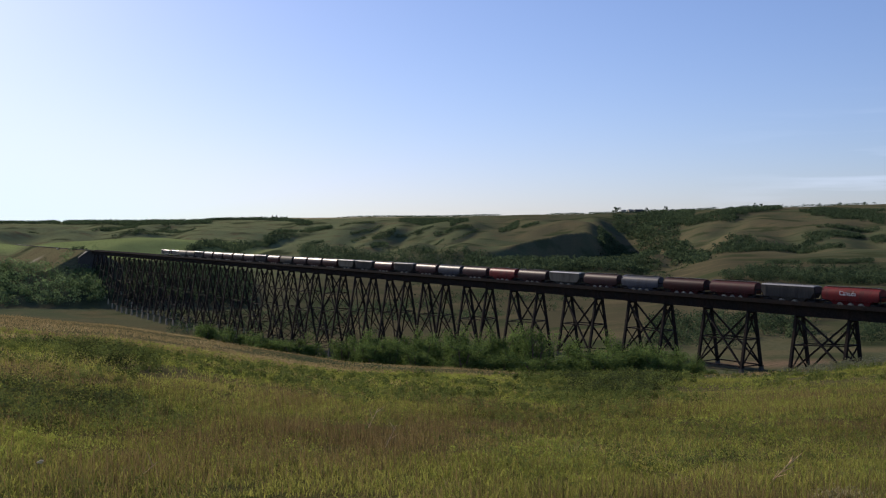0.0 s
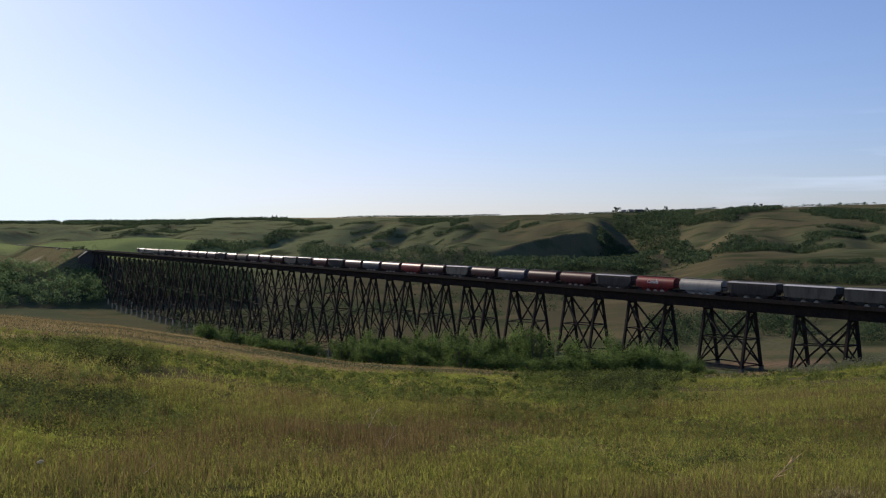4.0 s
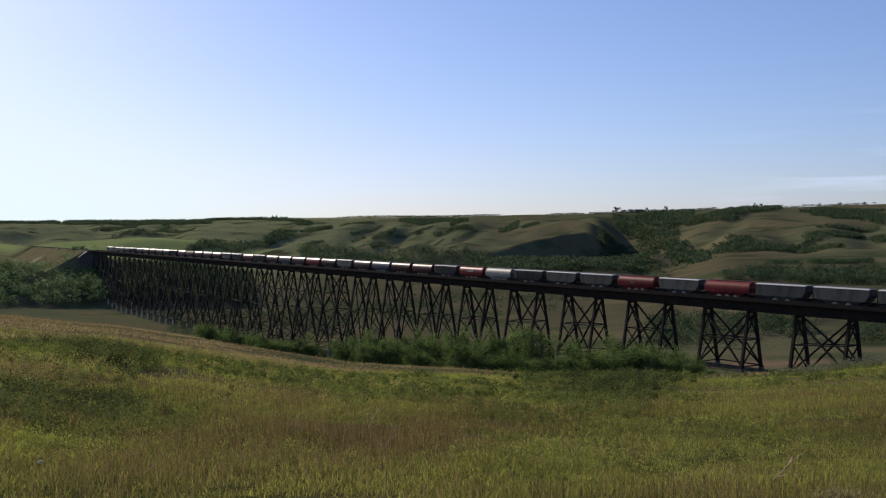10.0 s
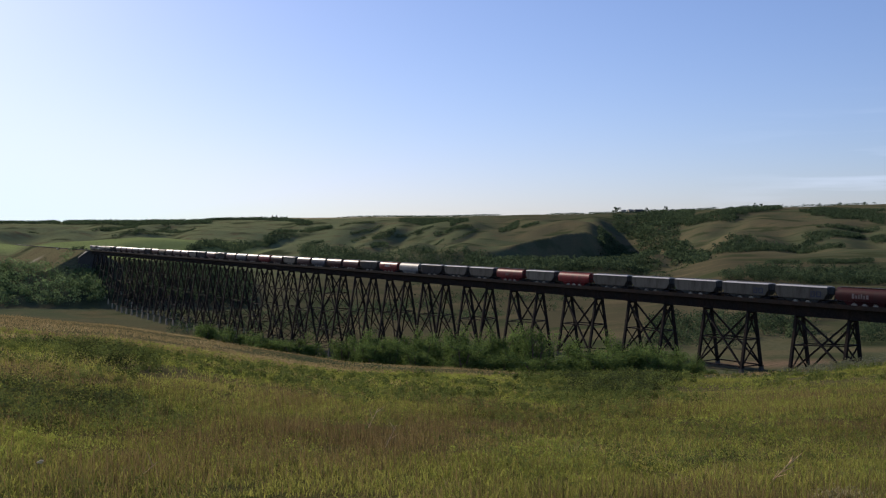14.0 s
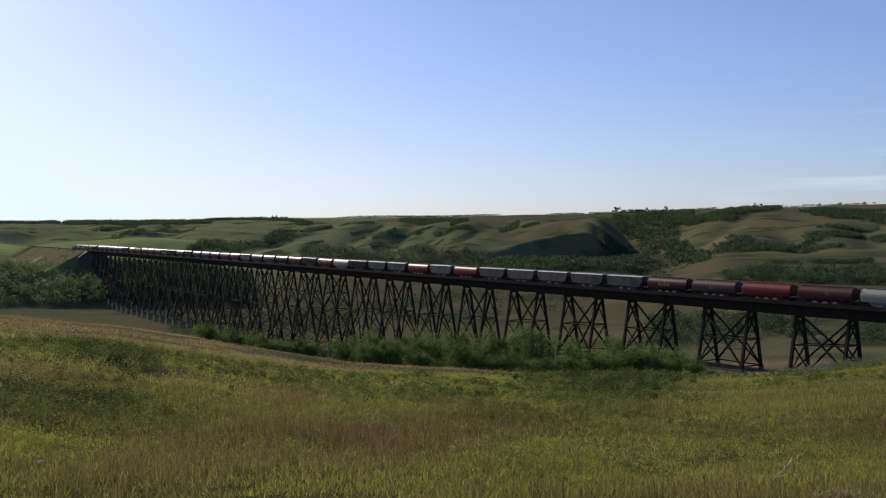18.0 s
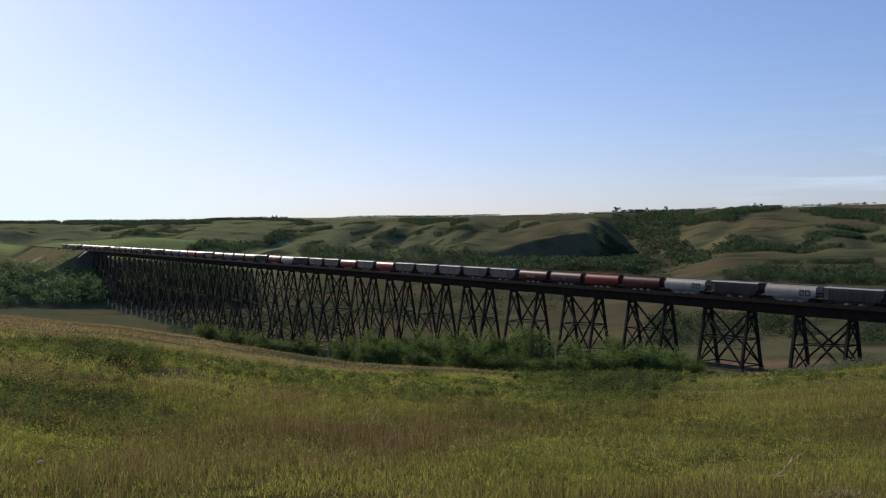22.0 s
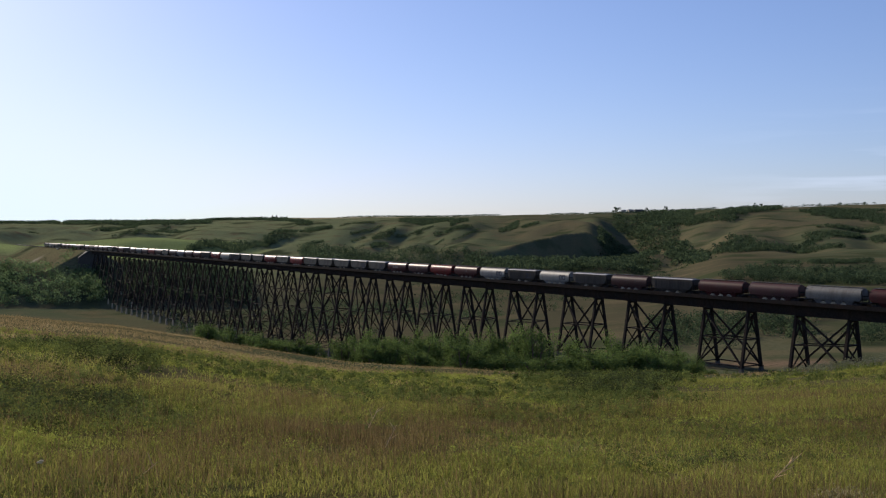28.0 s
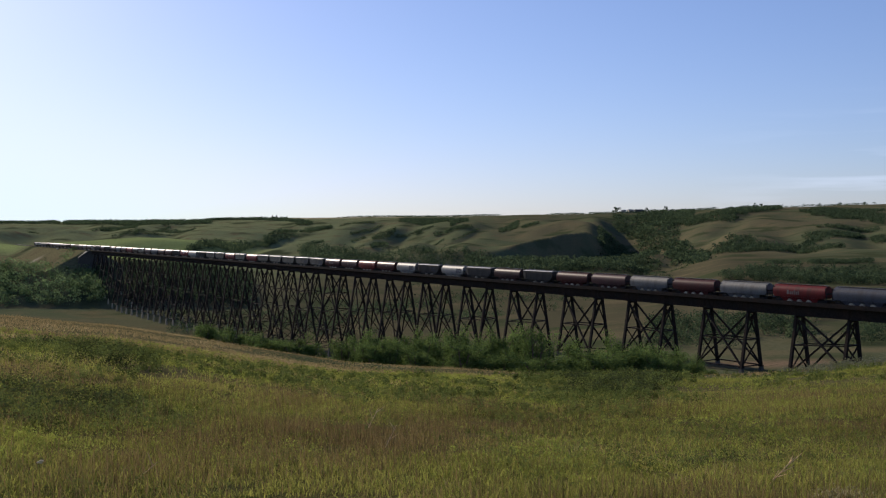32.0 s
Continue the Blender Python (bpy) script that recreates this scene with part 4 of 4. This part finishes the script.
def build_house(name, label, category, q, y, size, wall_mat, turn, windows):
    """A gabled building: walls, pitched roof, door and windows."""
    L, W, H = size
    ob = tagged(new(name), label, category)
    bm = bmesh.new()
    ring = [(-W / 2, -1.0), (W / 2, -1.0), (W / 2, H), (0, H + W * 0.3), (-W / 2, H)]
    loft(bm, [[(x, v, z) for v, z in ring] for x in (-L / 2, L / 2)])
    wall = part("wall", bm, wall_mat, ob)
    bm = bmesh.new()
    ring = [(-W / 2 - 0.6, H - 0.25), (0, H + W * 0.3 + 0.05), (W / 2 + 0.6, H - 0.25), (W / 2 + 0.6, H), (0, H + W * 0.3 + 0.35), (-W / 2 - 0.6, H)]
    loft(bm, [[(x, v, z) for v, z in ring] for x in (-L / 2 - 0.5, L / 2 + 0.5)])
    part("roof", bm, roof_tin if wall_mat == house_white else barn_wall, ob)
    for k in range(windows):
        bm = bmesh.new()
        box(bm, (-L / 2 + (k + 0.5) * L / windows, -W / 2, H * 0.55), (1.2, 0.12, 1.4))
        part("window", bm, dark_pane, ob)
    bm = bmesh.new()
    box(bm, (L / 2, 0, 1.1), (0.12, 1.6, 2.2))
    part("door", bm, barn_wall, ob)
    x = q * y
    ob.matrix_basis = pose(x, y, land1(x, y), 0, 0, turn)


build_house("barn", "long low grey barn with a pale tin roof on the rim", "barn", 0.1925, 2990, (24, 10, 4.5), barn_wall, 4, 0)
build_house("farmhouse", "white farmhouse with a pitched roof among trees", "house", 0.1845, 2985, (16, 10, 6), house_white, 12, 3)
build_house("shed", "small white shed on the valley's rim", "shed", 0.1775, 2988, (14, 8, 4.5), house_white, -8, 1)


def build_bin(q, y):
    ob = tagged(new("grain_bin"), "round pale steel grain bin with a conical roof", "grain bin", "grain bins on the rim")
    bm = bmesh.new()
    tube(bm, (0, 0, -1), (0, 0, 6), 2.4, seg=20)
    part("wall", bm, roof_tin, ob)
    bm = bmesh.new()
    tube(bm, (0, 0, 6), (0, 0, 7.6), 2.6, 0.4, seg=20)
    part("roof", bm, roof_tin, ob)
    x = q * y
    ob.matrix_basis = pose(x, y, land1(x, y))


for q in (-0.1675, -0.1635):
    build_bin(q, 2985)


def build_rim_tree(q, h, w, seed, kind):
    """A lone tree on the skyline: tapered trunk, limbs and a lobed crown of leaves."""
    rng = np.random.default_rng(seed)
    ob = tagged(new("tree"), kind + " dark tree on the grassy skyline", "tree", "lone trees on the rim")
    bm = bmesh.new()
    tube(bm, (0, 0, -0.5), (0, 0, 0.7 * h), 0.035 * h, 0.01 * h, 7)
    trunk = part("trunk", bm, bark, ob)
    for k in range(5):
        a = k * 1.26 + rng.uniform(0, 0.6)
        z = rng.uniform(0.25, 0.55) * h
        bm = bmesh.new()
        tube(bm, (0, 0, z), (0.3 * w * math.cos(a), 0.3 * w * math.sin(a), z + 0.2 * h), 0.014 * h, 0.005 * h, 5)
        part("limb", bm, bark, trunk)
    pts, out = in_lobes(np.zeros((1, 3)), np.array([h]), np.array([w]), 900, rng)
    pts[:, 2] += 0.08 * h
    v, f = quads(pts, 0.075 * h * rng.uniform(0.7, 1.4, len(pts)), rng, out, 0.4)
    share("crown", raw_mesh("crown", v, f, leaf_wood), ob)
    x, y = q * 2992, 2992
    ob.matrix_basis = pose(x, y, land1(x, y))


# bearing, height and width
for k, (q, h, w) in enumerate([
        (0.171, 17, 17), (0.1675, 9, 10), (0.2005, 11, 12), (0.206, 7, 9), (0.219, 14, 9), (0.227, 6, 9), (0.24, 5, 8), (0.252, 7, 8), (0.266, 6, 9),
        (0.2985, 10, 16), (0.3065, 16, 13), (0.3125, 12, 12), (0.318, 7, 10), (0.356, 8, 14), (0.363, 7, 10), (0.37, 9, 8), (0.39, 9, 7), (0.404, 6, 9), (0.414, 8, 9), (0.424, 6, 12)]):
    build_rim_tree(q, h, w, 200 + k, "tall rounded" if h > 10 else "small wind-bent")


def build_pickup(s, across):
    """A small parked pickup: body, cab, bed sides and wheels."""
    ob = tagged(new("pickup_truck"), "small white pickup parked beside the far track", "pickup truck")
    bm = bmesh.new()
    ring = [(-2.7, 0.5), (2.6, 0.5), (2.65, 0.95), (1.2, 1.1), (-2.7, 1.1)]
    loft(bm, [[(x, y, z) for x, z in ring] for y in (-0.95, 0.95)])
    part("body", bm, house_white, ob)
    bm = bmesh.new()
    ring = [(-0.7, 1.1), (1.3, 1.1), (0.6, 1.8), (-0.6, 1.8)]
    loft(bm, [[(x, y, z) for x, z in ring] for y in (-0.85, 0.85)])
    part("cab", bm, house_white, ob)
    for x in (-1.7, 1.7):
        for y in (-0.9, 0.9):
            bm = bmesh.new()
            tube(bm, (x, y - 0.12, 0.38), (x, y + 0.12, 0.38), 0.38, seg=12)
            part("wheel", bm, black_iron, ob)
    x, y = on_track(s, across)
    ob.matrix_basis = Matrix.Translation((x, y, land1(x, y))) @ TURN


build_pickup(1243, -5.5)


# ---- train ----
SPEED, SLOWING = 16.96, 0.00995
FRONT = 297.27  # where car 30's leading coupler stands at the start
# shape (c: cylindrical, l: light ribless, d: deep straight-sided) and colour, from the head
CARS = """c grey,c grey,d dark,c brown,c brown,c oxide,c brown,c brown,d dark,c oxide,c dark,c brown,c brown,c oxide,l grey,d dark,c oxide,d dark,
c brown,c blue,c brown,c red,c brown,l grey,c brown,c blue,c oxide,c oxide,d dark,c red,c white,d dark,l grey,l grey,c red,l grey,c red,l grey,
l grey,l grey,l grey,l grey,c oxide,c brown,c red,c oxide,c white,d dark,c white,d dark,c brown,d dark,c oxide,c brown,c pale,c oxide,c pale,c red,c blue,c oxide,d dark""".replace("\n", "").split(",")
LENGTH = {"c": 18.4, "l": 18.35, "d": 19.05}


def truck_meshes():
    bm = bmesh.new()
    for y in (-1.0, 1.0):
        box(bm, (0, y, 0.62), (1.7, 0.16, 0.22))
        for x in (-0.89, 0.89):
            box(bm, (x, y, 0.5), (0.34, 0.2, 0.34))
        box(bm, (0, y, 0.4), (0.7, 0.18, 0.3))
    box(bm, (0, 0, 0.66), (0.4, 2.3, 0.24))
    frame_me = to_mesh("truck", bm, black_iron)
    bm = bmesh.new()
    tube(bm, (0, -0.95, 0.46), (0, 0.95, 0.46), 0.08, seg=6)
    for y in (-0.75, 0.75):
        tube(bm, (0, y - 0.06, 0.46), (0, y + 0.06, 0.46), 0.455, seg=16)
    return frame_me, to_mesh("wheelset", bm, black_iron)


TRUCK, WHEELS = truck_meshes()


def section(shape, z_low, half):
    """Right half of the body's cross-section, from the roof's middle down."""
    if shape == "c":
        pts = []
        for k in range(9):
            a = k * math.pi / 2 / 8
            pts.append((half * math.sin(a), 2.75 + 1.75 * math.cos(a)))
        pts += [(half, 2.4), (half * 0.97, 1.9), (half * 0.93, 1.35)]
    else:
        pts = [(0, 4.34), (0.75, 4.31), (1.2, 4.24), (1.5, 4.12), (half, 4.06), (half, 2.6), (half, 1.8), (half, 1.25)]
    return [(y, max(z, z_low)) for y, z in pts]


def build_car(shape, paint):
    """A covered grain hopper: body, sloped ends, hopper bays, trucks and walkways."""
    L = LENGTH[shape]
    word = {"c": "rounded covered grain hopper car", "l": "smooth straight-sided grain hopper car", "d": "ribbed straight-sided grain hopper car"}[shape]
    car = tagged(new("hopper_car"), PAINT_WORDS[paint] + " " + word + " on the bridge track", "rail car", "cars of the grain train")
    mat = PAINT[paint]
    half = 1.58 if shape == "c" else 1.6
    body_half = L / 2 - 1.15
    rings = []
    low, run = (1.9, 0.5) if shape == "c" else (2.7, 1.1)
    for x, low in ((-body_half, low + 0.1), (-body_half + 0.05, low), (-body_half + run, 1.25), (body_half - run, 1.25), (body_half - 0.05, low), (body_half, low + 0.1)):
        half_sec = section(shape, low, half)
        k = 0.96 if abs(x) == body_half else 1.0
        ring = [(x, y * k, z - (0.06 if k < 1 else 0)) for y, z in half_sec]
        ring += [(x, -y * k, z - (0.06 if k < 1 else 0)) for y, z in half_sec[:0:-1]]
        rings.append(ring)
    bm = bmesh.new()
    loft(bm, rings)
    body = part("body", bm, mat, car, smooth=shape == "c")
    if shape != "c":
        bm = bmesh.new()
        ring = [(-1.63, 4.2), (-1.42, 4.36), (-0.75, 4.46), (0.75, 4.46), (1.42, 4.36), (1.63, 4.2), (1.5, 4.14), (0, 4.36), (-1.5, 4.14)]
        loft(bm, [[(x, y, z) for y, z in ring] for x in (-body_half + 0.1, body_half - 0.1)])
        part("roof", bm, roof_pale if shape == "l" else roof_dull, car, "pale roof sheet with the sun's glint put into its colour")
    if shape == "d":
        bm = bmesh.new()
        box(bm, (0, 0, 0), (0.1, 0.08, 2.4))
        rib = to_mesh("side_rib", bm, mat)
        for i in range(13):
            for y in (-1.64, 1.64):
                share("side_rib", rib, body, pose(-body_half + 1.6 + i * (2 * body_half - 3.2) / 12, y, 2.5))
    # hopper bays
    bays = 4 if shape == "c" else 3
    span = L - 6.6
    for i in range(bays):
        bm = bmesh.new()
        xc = -span / 2 + (i + 0.5) * span / bays
        wl = span / bays / 2
        loft(bm, [[(xc - wl, -1.35, 1.3), (xc + wl, -1.35, 1.3), (xc + wl, 1.35, 1.3), (xc - wl, 1.35, 1.3)],
                  [(xc - 0.55, -0.95, 0.32), (xc + 0.55, -0.95, 0.32), (xc + 0.55, 0.95, 0.32), (xc - 0.55, 0.95, 0.32)]])
        part("hopper_bay", bm, mat, car)
    # pale wedges stand in for sunlight seen between the hopper bays
    for i in range(bays - 1):
        bm = bmesh.new()
        xc = -span / 2 + (i + 1) * span / bays
        loft(bm, [[(xc - 0.85, -1.3, 0.3), (xc + 0.85, -1.3, 0.3), (xc + 0.85, 1.3, 0.3), (xc - 0.85, 1.3, 0.3)],
                  [(xc - 0.25, -1.3, 0.85), (xc + 0.25, -1.3, 0.85), (xc + 0.25, 1.3, 0.85), (xc - 0.25, 1.3, 0.85)]])
        part("sunlit_gap", bm, gap_light, car, "pale wedge standing in for sunlight between the bays")
    # underframe, sills and platforms
    bm = bmesh.new()
    box(bm, (0, 0, 1.0), (L - 1.0, 0.35, 0.4))
    for x in (-1, 1):
        box(bm, (x * (L / 2 - 0.9), 0, 1.15), (1.0, 2.9, 0.14))
        # end cage drawn heavy and black, so it also gives the shade at the car's ends
        for y in (-1.3, 1.3):
            beam(bm, (x * (L / 2 - 0.8), y, 1.2), (x * (L / 2 - 1.15), y, 4.0), 0.16, 0.16)
        box(bm, (x * (L / 2 - 1.0), 0, 2.6), (0.12, 2.7, 0.3))
    part("underframe", bm, black_iron, car)
    for x in (-1, 1):
        bm = bmesh.new()
        for y in (-1.42, -0.95):
            beam(bm, (x * (L / 2 - 0.55), y, 0.6), (x * (L / 2 - 0.55), y, 4.3), 0.05, 0.05)
        for k in range(9):
            box(bm, (x * (L / 2 - 0.55), -1.18, 0.75 + k * 0.4), (0.03, 0.46, 0.03))
        part("ladder", bm, mat, car)
        bm = bmesh.new()
        box(bm, (x * (L / 2 - 0.3), 0, 0.85), (0.6, 0.25, 0.3))
        part("coupler", bm, black_iron, car)
        tr = share("truck", TRUCK, car, pose(x * (L / 2 - 2.6), 0, 0))
        for dx in (-0.89, 0.89):
            share("wheelset", WHEELS, tr, pose(dx, 0, 0))
    bm = bmesh.new()
    for y in (-0.36, 0.36):
        box(bm, (0, y, 4.66), (2 * body_half - 0.3, 0.28, 0.05))
    for i in range(10):
        box(bm, (-body_half + 0.8 + i * (2 * body_half - 1.6) / 9, 0, 4.62), (0.12, 1.1, 0.06))
    part("roof_walk", bm, walk_steel, car)
    bm = bmesh.new()
    box(bm, (0, 0, 4.6), (2 * body_half - 1.4, 0.4, 0.14))
    part("hatch_cover", bm, mat, car)
    return car


loco_grey = material("locomotive_dark_grey_paint", (0.05, 0.045, 0.045), 0.45, 0, 3, 0.1, 0.05)
loco_black = material("locomotive_black_paint", (0.03, 0.03, 0.032), 0.4, 0, 3, 0.15, 0.05)


def build_loco():
    loco = tagged(new("locomotive"), "dark diesel locomotive with pale cab roof", "locomotive", "locomotives at the head")
    bm = bmesh.new()
    box(bm, (0, 0, 1.4), (21.0, 3.0, 0.35))
    part("underframe", bm, loco_black, loco)
    bm = bmesh.new()
    ring = [(-1.1, 1.6), (1.1, 1.6), (1.1, 3.9), (0.7, 4.3), (-0.7, 4.3), (-1.1, 3.9)]
    loft(bm, [[(x, y, z) for y, z in ring] for x in (-10.0, 5.6)])
    part("hood", bm, loco_black, loco)
    bm = bmesh.new()
    ring = [(-1.5, 1.6), (1.5, 1.6), (1.5, 4.0), (1.0, 4.6), (-1.0, 4.6), (-1.5, 4.0)]
    loft(bm, [[(x, y, z) for y, z in ring] for x in (5.7, 8.4)])
    part("cab", bm, loco_grey, loco)
    bm = bmesh.new()
    ring = [(-1.2, 1.6), (1.2, 1.6), (1.0, 3.0), (0.5, 3.2), (-0.5, 3.2), (-1.0, 3.0)]
    loft(bm, [[(x, y, z) for y, z in ring] for x in (8.4, 10.2)])
    part("nose", bm, loco_grey, loco)
    bm = bmesh.new()
    box(bm, (7.0, 0, 4.66), (2.4, 2.2, 0.08))
    part("cab_roof", bm, PAINT["white"], loco)
    bm = bmesh.new()
    tube(bm, (-2.4, 0, 0.85), (2.4, 0, 0.85), 0.95, seg=12)
    part("fuel_tank", bm, loco_black, loco)
    for x in (-6.8, 6.8):
        tr = share("truck", TRUCK, loco, pose(x, 0, 0))
        for dx in (-1.7, 0, 1.7):
            share("wheelset", WHEELS, tr, pose(dx, 0, 0))
    return loco


letter_white = material("white_lettering", (0.7, 0.7, 0.7), 0.6, 0, 4, 0.1, 0.0)
letter_worn = material("worn_lettering_paint", (0.17, 0.13, 0.12), 0.7, 0, 4, 0.3, 0.0)
emblem_dark = material("dark_emblem_paint", (0.03, 0.035, 0.06), 0.6, 0, 4, 0.1, 0.0)
SIDE_ON = pose(0, 0, 0, 90, 0, 180)  # upright on the side that faces the valley's near rim


def lettering(text, car, x, y, z, height, mat):
    curve = bpy.data.curves.new("lettering", "FONT")
    curve.body, curve.size, curve.align_x, curve.extrude = text, height, "CENTER", 0.01
    tmp = bpy.data.objects.new("lettering", curve)
    me = bpy.data.meshes.new_from_object(tmp)
    bpy.data.objects.remove(tmp)
    me.materials.append(mat)
    share("lettering", me, car, Matrix.Translation((x, y, z)) @ SIDE_ON, "white lettering on the side")


def emblem(car, x, y, z, mat):
    """Two plain rounded shapes side by side."""
    for k, w in ((0.85, 1.3), (-0.95, 1.5)):
        bm = bmesh.new()
        hh, t = 0.75, 0.3
        for zz in (-hh + t / 2, hh - t / 2):
            box(bm, (x + k, y, z + zz), (w, 0.03, t))
        for xx in (-w / 2 + t / 2, w / 2 - t / 2):
            box(bm, (x + k + xx, y, z), (t, 0.026, 2 * hh - 2 * t + 0.02))
        part("emblem", bm, mat, car, "plain dark emblem on the side")


def worn_lettering(car, x, z, height, widths):
    """A row of pale bars where the painted words have worn away."""
    bm = bmesh.new()
    at = x + sum(widths) / 2 + 0.06 * len(widths)
    for k, w in enumerate(widths):
        tall = height * (1.0, 0.7, 0.8)[k % 3]
        box(bm, (at - w / 2, 1.59, z - (height - tall) / 2), (w * 0.75, 0.03, tall))
        at -= w + 0.12
    part("lettering", bm, letter_worn, car, "pale worn lettering on the side")


def build_train():
    """Cars with the place of each one's middle along the track at the start."""
    placed, made = [], {}
    edge = FRONT + sum(LENGTH[c.strip()[0]] for c in CARS[:29])
    head = edge
    for i, spec in enumerate(CARS):
        shape, paint = spec.split()
        mid = edge - LENGTH[shape] / 2
        edge -= LENGTH[shape]
        if spec in made:
            car = copy_thing(made[spec], track_pose(mid, RAIL))
        else:
            car = made[spec] = build_car(shape, paint)
        placed.append((car, mid))
    lettering("Canada", placed[29][0], 0.5, 1.6, 2.6, 1.6, letter_white)
    for i in (46, 48):
        emblem(placed[i][0], -4.6, 1.6, 2.6, emblem_dark)
    worn_lettering(placed[42][0], 0.9, 2.6, 1.2, (0.9, 0.6, 0.6, 0.6, 0.6, 0.9))
    worn_lettering(placed[57][0], 1.6, 2.6, 1.1, (0.8, 0.5, 0.5, 0.5, 0.5, 0.5))
    worn_lettering(placed[43][0], 0.6, 2.7, 1.2, (0.7, 0.5))
    worn_lettering(placed[34][0], 1.2, 2.6, 0.9, (0.6, 0.5, 0.5))
    worn_lettering(placed[45][0], -1.0, 2.8, 0.7, (0.5, 0.4))
    emblem(placed[47][0], -4.2, 1.66, 2.5, emblem_dark)
    for i in (40, 41):
        emblem(placed[i][0], -4.6, 1.62, 2.5, emblem_dark)
    first = build_loco()
    placed.append((first, head + 10.9))
    placed.append((copy_thing(first, track_pose(head, RAIL)), head + 32.7))
    return placed


train = build_train()


def motions():
    for car, mid in train:
        walk(car, [(t, track_pose(mid + SPEED * t - SLOWING * t * t, RAIL)) for t in (0.0, 4.0, 8.0, 12.0, 16.0, 20.0, 24.0, 28.0, 32.0)])


motions()
